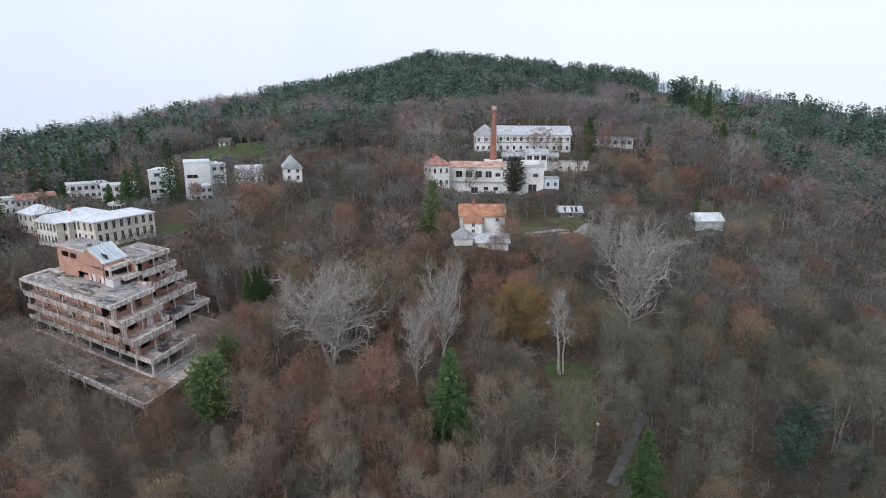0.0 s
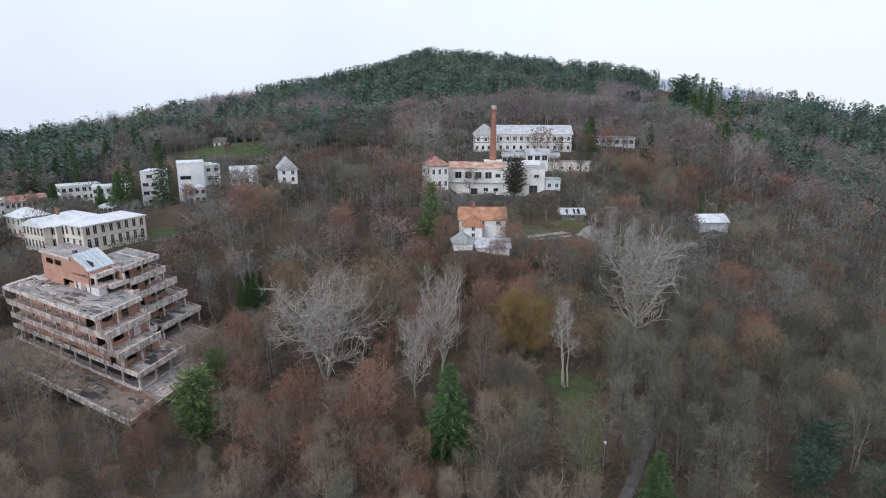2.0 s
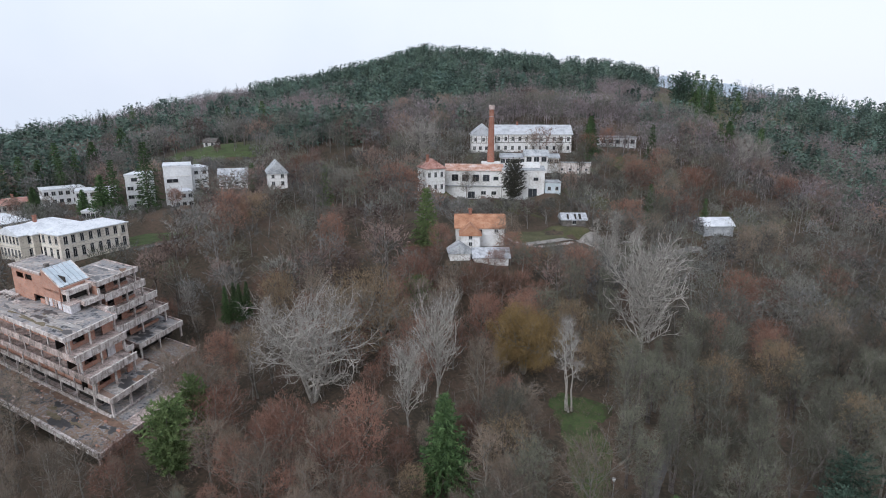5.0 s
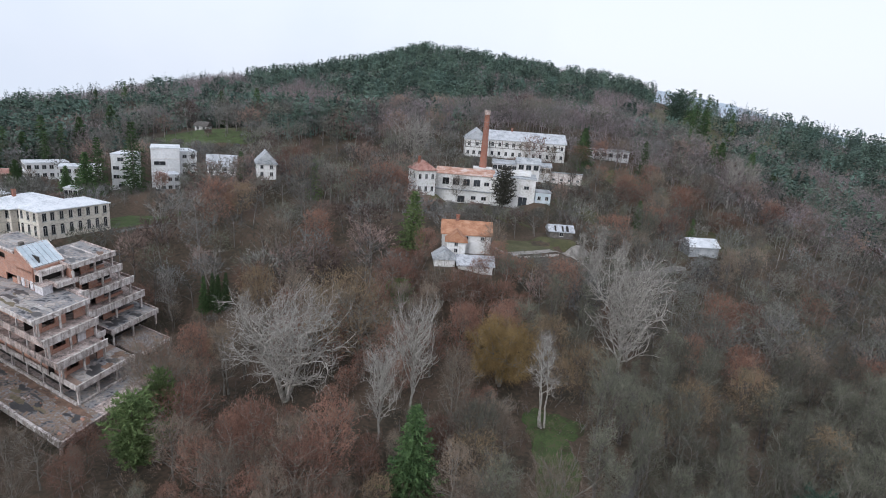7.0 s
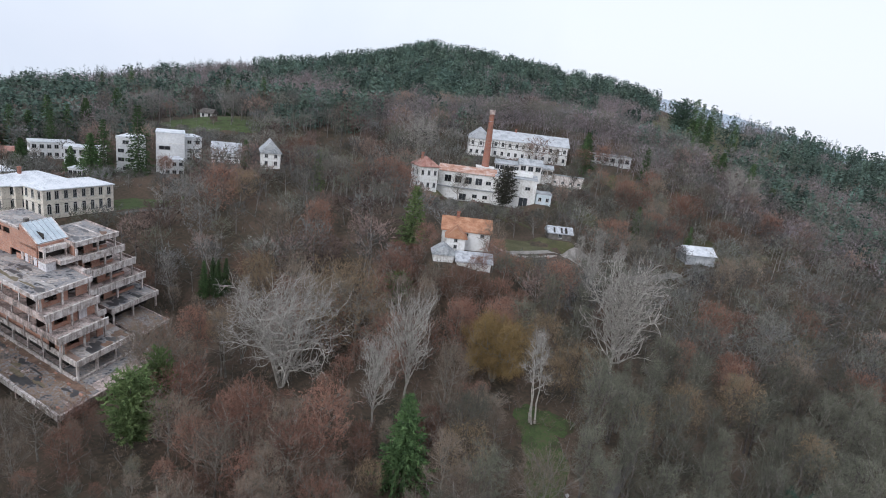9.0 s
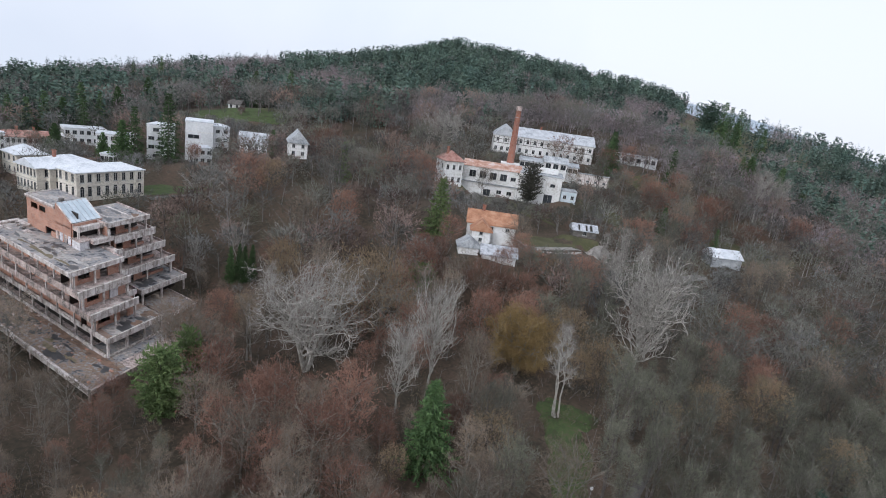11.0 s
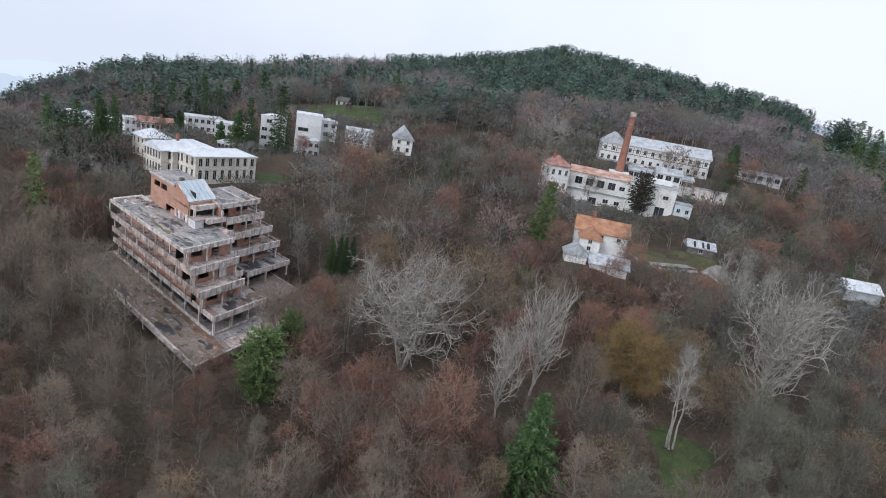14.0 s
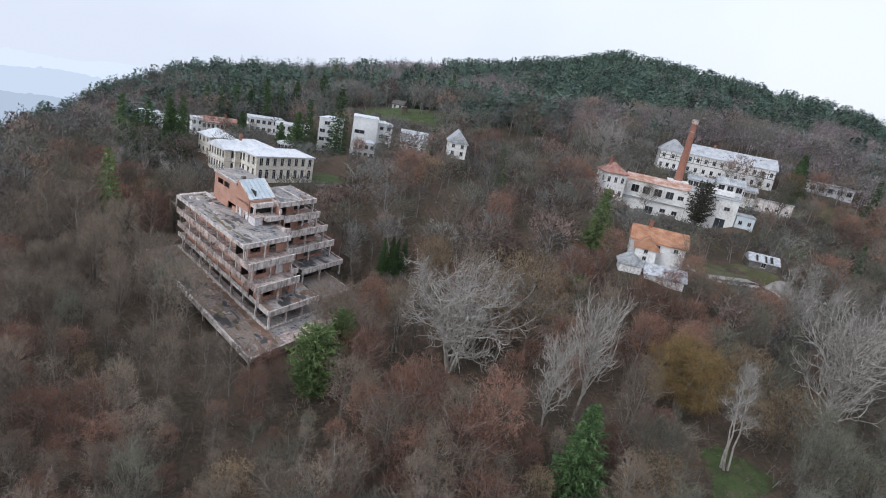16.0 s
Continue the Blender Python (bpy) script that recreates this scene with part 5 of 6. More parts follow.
def bare_tree_meshes(seed, height, spread, trunk_share=0.28, stems=1, limbs=11, twigs=2600, twig_len=(0.5, 1.3), twig_w=0.035, droop=0.0,
                     bark=BARK_GREY, twig_mat=TWIG_BROWN, radius=None, up=0.55, fine=True, dome=0.0, splay=None):
    """A branching tree: trunk and limbs as tapered tubes, and a crown of fine twigs at the limbs' ends."""
    rnd = np.random.default_rng(seed)
    tr, cr = Build(), Build()
    radius = radius or height * 0.016
    ends, ways = [], []

    def limb(p, d, length, r, level):
        n = (6 if level < 2 else 5) if fine else (3 if level < 2 else 2)
        pts, rad = [p], [r]
        q, way = p.copy(), d.copy()
        for i in range(n):
            way = unit(way + rnd.normal(size=3) * (0.24 if fine else 0.16) + np.array([0, 0, (up if level else 0.2) * (0.16 if fine else 0.25) - droop * 0.3 * (level > 1)]))
            q = q + way * length / n
            pts.append(q.copy())
            rad.append(max(0.014 if fine else 0.03, r * (1 - 0.8 * (i + 1) / n)))
            if level >= 2 or i >= n // 2:
                ends.append(q.copy())
                ways.append(way.copy())
        tr.tube(pts, rad, 4 if level == 1 and fine else 3)
        if level < (3 if fine else 2):
            m = (0, 5 if fine else 4, 3 if fine else 4)[level]
            for _ in range(m):
                f = rnd.uniform(0.3, 1.0)
                k = min(int(f * n), n - 1)
                base = pts[k] + (pts[k + 1] - pts[k]) * (f * n - k)
                w = unit(way + rnd.normal(size=3) * 0.75)
                limb(base, w, length * rnd.uniform(0.35, 0.68), r * (0.6 if fine else 0.46), level + 1)

    for st in range(stems):
        lean = rnd.normal(size=2) * (0.02 if stems == 1 else 0.075) if splay is None else np.array([math.cos(st * 6.283 / stems + 0.4), math.sin(st * 6.283 / stems + 0.4)]) * splay
        base = np.array([rnd.normal() * 0.3 * (stems > 1), rnd.normal() * 0.3 * (stems > 1), -0.4])
        top = base + np.array([lean[0] * height, lean[1] * height, height * 0.86])
        n = 7
        pts = [base + (top - base) * i / n + np.r_[rnd.normal(size=2) * 0.007 * height * (0 < i < n), 0] for i in range(n + 1)]
        rad = [radius * (1.25 if i == 0 else 1 - 0.86 * i / n) for i in range(n + 1)]
        tr.tube(pts, rad, 6)
        count = max(4, limbs // stems + 2)
        for i in range(count):
            f = trunk_share + (1 - trunk_share) * (i + rnd.uniform(0, 0.8)) / count
            f = min(f, 0.99)
            k = min(int(f * n), n - 1)
            p = pts[k] + (pts[k + 1] - pts[k]) * (f * n - k)
            t = i * 2.4 + rnd.uniform(-0.5, 0.5)
            out = np.array([math.cos(t), math.sin(t), rnd.uniform(0.35, 0.9) * up / 0.55])
            reach = spread * 0.5 * (1.05 - 0.6 * abs(f - 0.5) ** 1.2) / max(1, stems ** 0.5)
            limb(p, unit(out), reach * rnd.uniform(0.75, 1.1), radius * ((0.62 if fine else 0.5) - 0.3 * f), 1)
    ends, ways = np.array(ends), np.array(ways)
    pick = rnd.integers(0, len(ends), twigs)
    dirs = unit(ways[pick] * 0.7 + rnd.normal(size=(twigs, 3)) * 0.6 + np.array([0, 0, 0.25 - droop]))
    start = ends[pick] + rnd.normal(size=(twigs, 3)) * 0.22
    if dome:
        # the rest of the brushwood fills a rounded crown
        k = int(twigs * dome)
        lo, hi = ends.min(0), ends.max(0)
        mid, half = (lo + hi) / 2, (hi - lo) / 2 * np.array([0.92, 0.92, 1.0])
        ball = unit(rnd.normal(size=(k, 3)) + np.array([0, 0, 0.35]))
        lump = 0.86 + 0.14 * np.sin(ball[:, 0] * 7 + seed) * np.sin(ball[:, 1] * 6) + 0.08 * np.sin(ball[:, 2] * 11)
        start[:k] = mid + ball * (rnd.uniform(0.15, 1, (k, 1)) ** 0.36) * half * lump[:, None]
        dirs[:k] = unit(ball * 0.6 + rnd.normal(size=(k, 3)) * 0.55 + np.array([0, 0, 0.3 - droop]))
    ln = rnd.uniform(*twig_len, twigs) * (1 + droop)
    sliver_faces(cr, start, dirs, ln, np.full(twigs, twig_w) * rnd.uniform(0.7, 1.5, twigs), rnd)
    # finer side twigs
    s2 = start + dirs * (ln * rnd.uniform(0.2, 0.9, twigs))[:, None]
    d2 = unit(dirs + rnd.normal(size=(twigs, 3)) * 0.8 - np.array([0, 0, droop]))
    sliver_faces(cr, s2, d2, ln * 0.6, np.full(twigs, twig_w * 0.8), rnd)
    return tr.mesh("trunk", bark), cr.mesh("crown", twig_mat)


def conifer_meshes(seed, height, spread, mat, whorls=20, per=9, bare=0.08, sag=0.25, bushy=1.0, bark=BARK_DARK, round_top=False):
    """A spruce or pine: a straight trunk with whorls of sagging boughs that carry needle sprays."""
    rnd = np.random.default_rng(seed)
    tr, cr = Build(), Build()
    n = 6
    tr.tube([(rnd.normal() * 0.05, rnd.normal() * 0.05, -0.4 + (height + 0.3) * i / n) for i in range(n + 1)], [height * 0.015 * (1 - 0.9 * i / n) for i in range(n + 1)], 6)
    P, D, Ln, Wd = [], [], [], []
    for k in range(whorls):
        f = bare + (1 - bare) * k / whorls
        z = height * f
        reach = spread * 0.5 * ((1 - f) ** 0.75 if not round_top else math.sqrt(max(0.05, 1 - (2 * (f - bare) / (1 - bare) - 0.9) ** 2 / 1.25)) * 0.95) * rnd.uniform(0.85, 1.12) + 0.15
        m = max(4, int(per * (1 - 0.5 * f)))
        for i in range(m):
            t = 2 * math.pi * (i + rnd.uniform(-0.3, 0.3)) / m + k * 0.7
            ln = reach * rnd.uniform(0.7, 1.15)
            way = unit(np.array([math.cos(t), math.sin(t), rnd.uniform(-sag - 0.1, 0.25 - sag) + (0.5 * f if not round_top else 0.25)]))
            p = np.array([0, 0, z])
            steps = max(3, int(ln / 0.42))
            for s in range(steps):
                g = (s + 0.6) / steps
                q = p + way * ln * g + np.array([0, 0, -sag * 0.25 * ln * g * g])
                for _ in range(int(3 * bushy)):
                    P.append(q + rnd.normal(size=3) * 0.09)
                    w = unit(way * 0.8 + rnd.normal(size=3) * 0.55 + np.array([0, 0, -sag * 0.6 if not round_top else 0.2]))
                    D.append(w)
                    Ln.append(rnd.uniform(0.35, 0.85))
                    Wd.append(rnd.uniform(0.16, 0.30))
    sliver_faces(cr, np.array(P), np.array(D), np.array(Ln), np.array(Wd), rnd)
    return tr.mesh("trunk", bark), cr.mesh("crown", mat)


def plant(name, meshes, x, y, label, scale=1.0, turn=0.0, group="", sink=0.0, lean=0.0, tall=1.0):
    z = ground_z(x, y) - sink
    t = thing(name, pose(x, y, z, lean, 0, turn) @ Matrix.Diagonal((scale, scale, scale * tall, 1)), label, "tree", group)
    part("trunk", meshes[0], None, t)
    part("crown", meshes[1], None, t)
    return t


# the trees that stand out, one by one
plant("plane_tree", bare_tree_meshes(11, 16.6, 34, 0.22, 5, 60, 11000, (0.35, 0.9), 0.024, 0.05, BARK_WHITE, TWIG_WHITE, 0.3, 0.5, dome=0.05, splay=0.3), -25.0, 107, "large pale bare plane tree with a broad crown")
plant("oak", bare_tree_meshes(12, 15.0, 17, 0.2, 1, 22, 4600, (0.3, 0.8), 0.12, 0.0, BARK_GREY, TWIG_TAN, 0.3, dome=0.65), -15.5, 119, "broad oak with dry tan leaves")
plant("juniper", conifer_meshes(46, 7.5, 7.0, PINE, 16, 10, 0.05, 0.1, 1.8, round_top=True), -10.5, 138.5, "olive green bushy juniper below the cottage", 1.0, 15)
plant("birch", bare_tree_meshes(22, 12.0, 6.5, 0.3, 2, 14, 900, (0.5, 1.1), 0.04, 0.1, BARK_WHITE, TWIG_WHITE, 0.14, 0.9), -60, 139, "leaning pale bare birch behind the ruin")
plant("birch", bare_tree_meshes(25, 11.0, 5.0, 0.3, 1, 14, 700, (0.5, 1.1), 0.04, 0.1, BARK_WHITE, TWIG_WHITE, 0.13, 1.0), -39.5, 128, "slender pale bare birch behind the yews")
plant("birch", bare_tree_meshes(26, 12.0, 6.0, 0.3, 2, 14, 800, (0.5, 1.1), 0.04, 0.1, BARK_WHITE, TWIG_WHITE, 0.14, 0.9), -55, 146, "pale bare birch in the wood")
plant("white_poplar", bare_tree_meshes(13, 14.2, 10.5, 0.25, 1, 24, 2000, (0.5, 1.2), 0.022, 0, BARK_WHITE, TWIG_WHITE, 0.2, 1.7), -8.5, 98, "slender bare poplar with white branches")
plant("white_poplar", bare_tree_meshes(14, 16.6, 13.5, 0.3, 1, 26, 2400, (0.5, 1.2), 0.022, 0, BARK_WHITE, TWIG_WHITE, 0.25, 1.7), -4.5, 104.5, "tall bare poplar with white branches")
plant("birch", bare_tree_meshes(15, 16.5, 8.0, 0.45, 3, 24, 2400, (0.5, 1.1), 0.02, 0.1, BARK_WHITE, TWIG_WHITE, 0.17, 1.0), 16.3, 105, "bare birch with three white stems")
plant("weeping_willow", bare_tree_meshes(16, 11.0, 17, 0.2, 4, 26, 15000, (0.5, 1.3), 0.045, 0.5, BARK_GREY, WILLOW, 0.3, dome=0.12, splay=0.2), 10.3, 116, "ochre weeping willow with hanging twigs")
plant("white_poplar", bare_tree_meshes(27, 19.5, 18.5, 0.16, 1, 54, 8500, (0.5, 1.3), 0.024, 0, BARK_WHITE, TWIG_WHITE, 0.36, 0.85, dome=0.15), 35.0, 132, "big pale bare poplar with a broad crown", sink=0.3)
plant("white_poplar", bare_tree_meshes(18, 15.0, 13, 0.2, 2, 18, 2000, (0.6, 1.4), 0.045, 0, BARK_WHITE, TWIG_WHITE, 0.26, 0.9), 32.5, 152, "pale bare poplar near the garden", sink=0.8)
plant("bare_ash", bare_tree_meshes(19, 16.0, 24, 0.25, 2, 30, 3400, (0.6, 1.5), 0.06, 0, BARK_WHITE, TWIG_WHITE, 0.36, 0.6, dome=0.2), -20.0, 250, "broad pale bare ash behind the gatehouse")
plant("bare_ash", bare_tree_meshes(20, 20.0, 13, 0.3, 2, 20, 1800, (0.6, 1.5), 0.06, 0, BARK_WHITE, TWIG_WHITE, 0.3, 1.2), 108, 262, "tall pale bare ash on the slope")
plant("bare_ash", bare_tree_meshes(21, 19.0, 11, 0.3, 2, 20, 1600, (0.6, 1.5), 0.06, 0, BARK_WHITE, TWIG_WHITE, 0.28, 1.2), 119, 268, "tall pale bare ash on the slope")
SPRUCES = [conifer_meshes(31, 15.0, 9.6, SPRUCE, 26, 14, 0.03, 0.22, 1.9), conifer_meshes(32, 15.0, 6.4, SPRUCE, 24, 10, 0.06, 0.35, 1.2),
           conifer_meshes(33, 14.0, 6.6, PINE, 20, 9, 0.05, 0.2, 1.0)]
PINES = [conifer_meshes(41, 12.0, 8.0, PINE, 20, 11, 0.10, -0.05, 2.1, round_top=True), conifer_meshes(42, 12.0, 8.0, PINE_BLUE, 15, 9, 0.25, -0.05, 1.4, round_top=True)]
plant("spruce", SPRUCES[0], -2.4, 88.0, "dense dark green spruce", 0.88, 20)
plant("spruce", SPRUCES[0], 23.0, 76, "dark green spruce in the wood", 0.66, 80)
plant("scots_pine", PINES[0], -39.0, 88.0, "bright green bushy pine beside the ruin", 0.98, 10, tall=0.98)
plant("scots_pine", PINES[0], -38.0, 93.0, "bright green pine beside the ruin", 0.6, 140, tall=1.75)
plant("scots_pine", PINES[1], 43.0, 80.0, "blue-green pine with a loose crown", 0.75, 30)
plant("scots_pine", PINES[1], 47.5, 86.0, "blue-green pine with a loose crown", 0.85, 200)
plant("scots_pine", PINES[1], 50.0, 79.0, "blue-green pine with a loose crown", 0.7, 100)
plant("spruce", conifer_meshes(34, 13.0, 7.6, PINE, 22, 11, 0.03, 0.2, 1.5), -10.4, 157, "yellow-green spruce by the cottage", 1.1, 45)
plant("spruce", SPRUCES[2], -43.0, 190, "light green spruce in the wood", 0.9, 10)
plant("spruce", SPRUCES[1], -101.0, 196, "tall dark spruce in front of the white blocks", 1.45, 10)
plant("spruce", SPRUCES[1], -112.6, 197, "dark spruce in front of the white blocks", 1.25, 70)
plant("spruce", SPRUCES[0], -115.5, 195, "dark spruce in front of the white blocks", 0.95, 170)
plant("spruce", SPRUCES[2], -107.5, 115.5, "tall green spruce at the end of the ruin", 1.15, 170, tall=1.2)
PALE_BIRCH = bare_tree_meshes(24, 13.0, 5.5, 0.3, 3, 15, 900, (0.5, 1.1), 0.045, 0, BARK_WHITE, TWIG_WHITE, 0.15, 1.1)
for i, (x, y) in enumerate(((-124, 139), (-119.5, 141.5), (-115, 140), (-128, 137))):
    plant("birch", PALE_BIRCH, x, y, "slender pale bare birch behind the ruin", 0.85 + 0.07 * i, i * 80, "pale birches")
for i, (x, y, s) in enumerate(((-147, 172, 1.2), (-151, 175, 1.3), (-143, 173, 1.1), (-154, 170, 1.15), (-148, 178, 1.25))):
    plant("spruce", SPRUCES[1], x, y, "dark spruce in a dense clump", s, i * 65, "dark spruce clump")
for i, (x, y) in enumerate(((-54.0, 140.8), (-52.3, 141.4), (-50.7, 140.6), (-49.2, 141.2))):
    plant("yew", SPRUCES[0], x, y, "small dark yew between bare trees", 0.32, i * 90, "yews", tall=1.75)
plant("ivy_tree", conifer_meshes(44, 10.0, 6.0, IVY, 20, 11, 0.12, 0.0, 1.6, round_top=True), 13.2, 203.5, "dark ivy-clad tree before the factory", 1.35, 0)

THICKET = bare_tree_meshes(23, 11.0, 7.5, 0.12, 3, 18, 900, (0.5, 1.2), 0.035, 0, BARK_WHITE, TWIG_WHITE, 0.15, 1.2)
for i, (x, y) in enumerate(((33, 172), (38.5, 176), (43, 173), (47, 180), (41, 183))):
    plant("pale_poplar", THICKET, x, y, "pale bare poplar in a thicket by the track", 0.85 + 0.08 * (i % 3), i * 70, "pale poplar thicket", 0.4)
for i, (x, y, s) in enumerate(((-141, 199, 0.75), (-151, 226, 1.1), (-170, 222, 1.1), (-124, 198, 0.6), (-70, 203, 0.85), (-64, 207, 0.8))):
    plant("spruce", SPRUCES[1 if i % 3 else 0], x, y, "dark spruce among the white spa buildings", s, i * 77, "village spruces")

# the wood around: a few patterns of bare trees, each planted many times
KINDS = []
for i in range(3):
    KINDS.append(("bare_tree", bare_tree_meshes(50 + i, 12.0, 9.5, 0.25, 1 + i % 2, 13, 2300, (0.35, 0.9), 0.04, 0, BARK_GREY, TWIG_BROWN, fine=False, dome=0.6), "brown bare tree in the wood", "brown bare trees"))
for i in range(3):
    KINDS.append(("beech", bare_tree_meshes(60 + i, 10.5, 9.5, 0.18, 1, 12, 3000, (0.2, 0.5), 0.075, 0.05, BARK_GREY, TWIG_RED, fine=False, dome=0.75), "russet beech that keeps dry leaves", "russet beeches"))
for i in range(3):
    KINDS.append(("bare_alder", bare_tree_meshes(70 + i, 12.5, 8.5, 0.22, 2, 12, 1900, (0.35, 1.0), 0.042, 0, BARK_DARK if i else BARK_GREY, TWIG_GREY, None, 0.8, False, 0.4), "grey-green bare alder in the wood", "grey alders"))
KINDS.append(("oak", bare_tree_meshes(80, 8.5, 9.0, 0.2, 1, 14, 2600, (0.2, 0.5), 0.08, 0, BARK_DARK, TWIG_TAN, fine=False, dome=0.75), "oak with dry tan leaves", "tan-leaved oaks"))
CLEAR = [(17.0, 96, 6), (15, 109, 4), (20, 176, 9), (30, 178, 6), (-89, 176, 8), (-2.4, 88, 4), (10.3, 116, 6.5), (16.3, 105, 4.5), (-25, 107, 7), (-8.5, 98, 3.5), (-4.5, 104.5, 4), (35, 132, 6), (-40, 88, 4.5),
         (23, 77, 4), (45, 84, 4), (-10.5, 157, 4), (-51.6, 141, 4)]
VISTAS = [(17, 97, 4.5), (-51.5, 140, 5), (-64, 141, 4), (-2.4, 88, 4.5), (23, 77, 4.5), (-40, 88, 5), (10.3, 116, 6.5), (16.3, 105, 4), (-25, 107, 11), (-8.5, 98, 5), (-4.5, 104.5, 5), (35, 132, 7), (46, 84, 6), (-16, 117, 6)]


def in_ruin(x, y, pad=0.0):
    dx, dy = x - RUIN_X, y - RUIN_Y
    det = RS[0] * RW[1] - RS[1] * RW[0]
    s, w = (dx * RW[1] - dy * RW[0]) / det, (RS[0] * dy - RS[1] * dx) / det
    return -7.5 - pad < s < 46 and -8 - pad < w < 29


def free(x, y, pad=0.0):
    if in_ruin(x, y, pad + 1.5):
        return False
    if any((x - a) ** 2 + (y - c) ** 2 < (r + pad) ** 2 for a, c, r in CLEAR):
        return False
    return not on_site(x, y, 2.2 + pad)


def on_site(x, y, pad):
    """Whether a place lies in or close to a building."""
    for sx, sy, yaw, length, depth, _ in SITES:
        if abs(x - sx) < 45 and abs(y - sy) < 45:
            c, k = math.cos(radians(yaw)), math.sin(radians(yaw))
            u, v = (x - sx) * c + (y - sy) * k, -(x - sx) * k + (y - sy) * c
            if -pad < u < length + pad and -pad < v < depth + pad:
                return True
    return False


# trees are cut low to keep these in the camera's view: front from x to x, its y, and the foot's height
SIGHT_FRONTS = [(-55, -48, 139, 2.5), (8, 36, 172, 11.5), (-97, -82, 170, 10.5), (-132, -92, 258, 25), (28, 60, 186, 9.5), (-15, -6, 155, 14)]
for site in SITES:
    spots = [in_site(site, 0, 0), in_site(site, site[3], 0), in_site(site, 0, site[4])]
    SIGHT_FRONTS.append((min(p[0] for p in spots), max(p[0] for p in spots[:2]), site[1], site[5] + (2.6 if site[0] < -90 else 1.6)))


def sight_room(x, y):
    """How tall a tree may be here below the camera's sight line to the houses."""
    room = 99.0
    for x0, x1, yf, z in SIGHT_FRONTS:
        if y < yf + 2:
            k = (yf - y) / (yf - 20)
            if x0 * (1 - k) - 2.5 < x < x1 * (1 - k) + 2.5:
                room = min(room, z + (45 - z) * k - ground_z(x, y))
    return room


def hue_of(x, y, r):
    """Which kind stands where: russet in the middle and on the slopes, grey-green along the stream to the east."""
    k = noise.noise(Vector((x / 17, y / 17, 3.3))) + 0.25 * (r - 0.5)
    east = smooth01(8, 26, np.float64(x)) * (1 - smooth01(120, 150, np.float64(y)))
    west = smooth01(50, 70, np.float64(-x))
    if 1 < x < 15 and 66 < y < 94:
        return 2 if r < 0.6 else 0
    if k + 0.15 - 0.75 * east - 0.35 * west > 0.12:
        return 1
    if k + 0.9 * east > 0.2:
        return 2
    return 0


rnd = random.Random(5)
grown = []
tries = 0
while len(grown) < 430 and tries < 20000:
    tries += 1
    y = rnd.uniform(50, 142)
    x = rnd.uniform(-0.95 * (y + 22), 0.82 * (y + 6))
    if not free(x, y, 1.0) or any((x - a) ** 2 + (y - c) ** 2 < 3.8 ** 2 for a, c in grown):
        continue
    h = hue_of(x, y, rnd.random())
    name, meshes, label, group = KINDS[9 if rnd.random() < 0.05 else h * 3 + rnd.randrange(3)]
    size = rnd.uniform(0.72, 1.12) * (0.72 if y < 78 else 1)
    dx, dy = x - RUIN_X, y - RUIN_Y
    if (dx * RW[0] + dy * RW[1]) < -8 and -34 < (dx * RS[0] + dy * RS[1]) < 52 and x < -30:
        size *= 0.68
    if any(abs(x - a - a * (y - c) / (c - 20)) < wd and c - 16 < y < c for a, c, wd in VISTAS):
        size *= 0.5
    if x > -22 and 138 < y < 150 and x < 14:
        size *= 0.7
    if rnd.random() > 0.1:
        size = min(size, max(sight_room(x, y), 3.5) / 12.5)
    plant(name, meshes, x, y, label, size, rnd.uniform(0, 360), group, 0.1, rnd.uniform(-3, 3), rnd.uniform(0.9, 1.15))
    grown.append((x, y))


# the close wood in the valley before the ruin
tries, more = 0, 0
while more < 170 and tries < 9000:
    tries += 1
    y = rnd.uniform(46, 100)
    x = rnd.uniform(-0.95 * (y + 22), 10)
    if not free(x, y, 0.6) or any((x - a) ** 2 + (y - c) ** 2 < 2.7 ** 2 for a, c in grown):
        continue
    name, meshes, label, group = KINDS[rnd.choice((0, 1, 2, 0, 1, 6, 3))]
    size = rnd.uniform(0.6, 0.85) * (0.5 if in_ruin(x, y, 17) else 1)
    if any(abs(x - a - a * (y - c) / (c - 20)) < wd and c - 16 < y < c for a, c, wd in VISTAS):
        size *= 0.55
    size = min(size, max(sight_room(x, y), 3.5) / 12.5)
    plant(name, meshes, x, y, label, size, rnd.uniform(0, 360), group, 0.1, rnd.uniform(-3, 3), rnd.uniform(0.85, 1.1))
    grown.append((x, y))
    more += 1

# park trees between the spa buildings
for i, (x, y) in enumerate(((-154, 206), (-141, 205), (-112, 196), (-92, 196), (-170, 197), (-95, 199), (-66, 191), (-84, 204), (-77, 206), (-62, 180), (-54.5, 181), (-122, 203), (-90, 208))):
    name, meshes, label, group = KINDS[(3, 0, 7, 4, 1)[i % 5]]
    plant(name, meshes, x, y, label, rnd.uniform(0.5, 0.75), rnd.uniform(0, 360), group, 0.2)

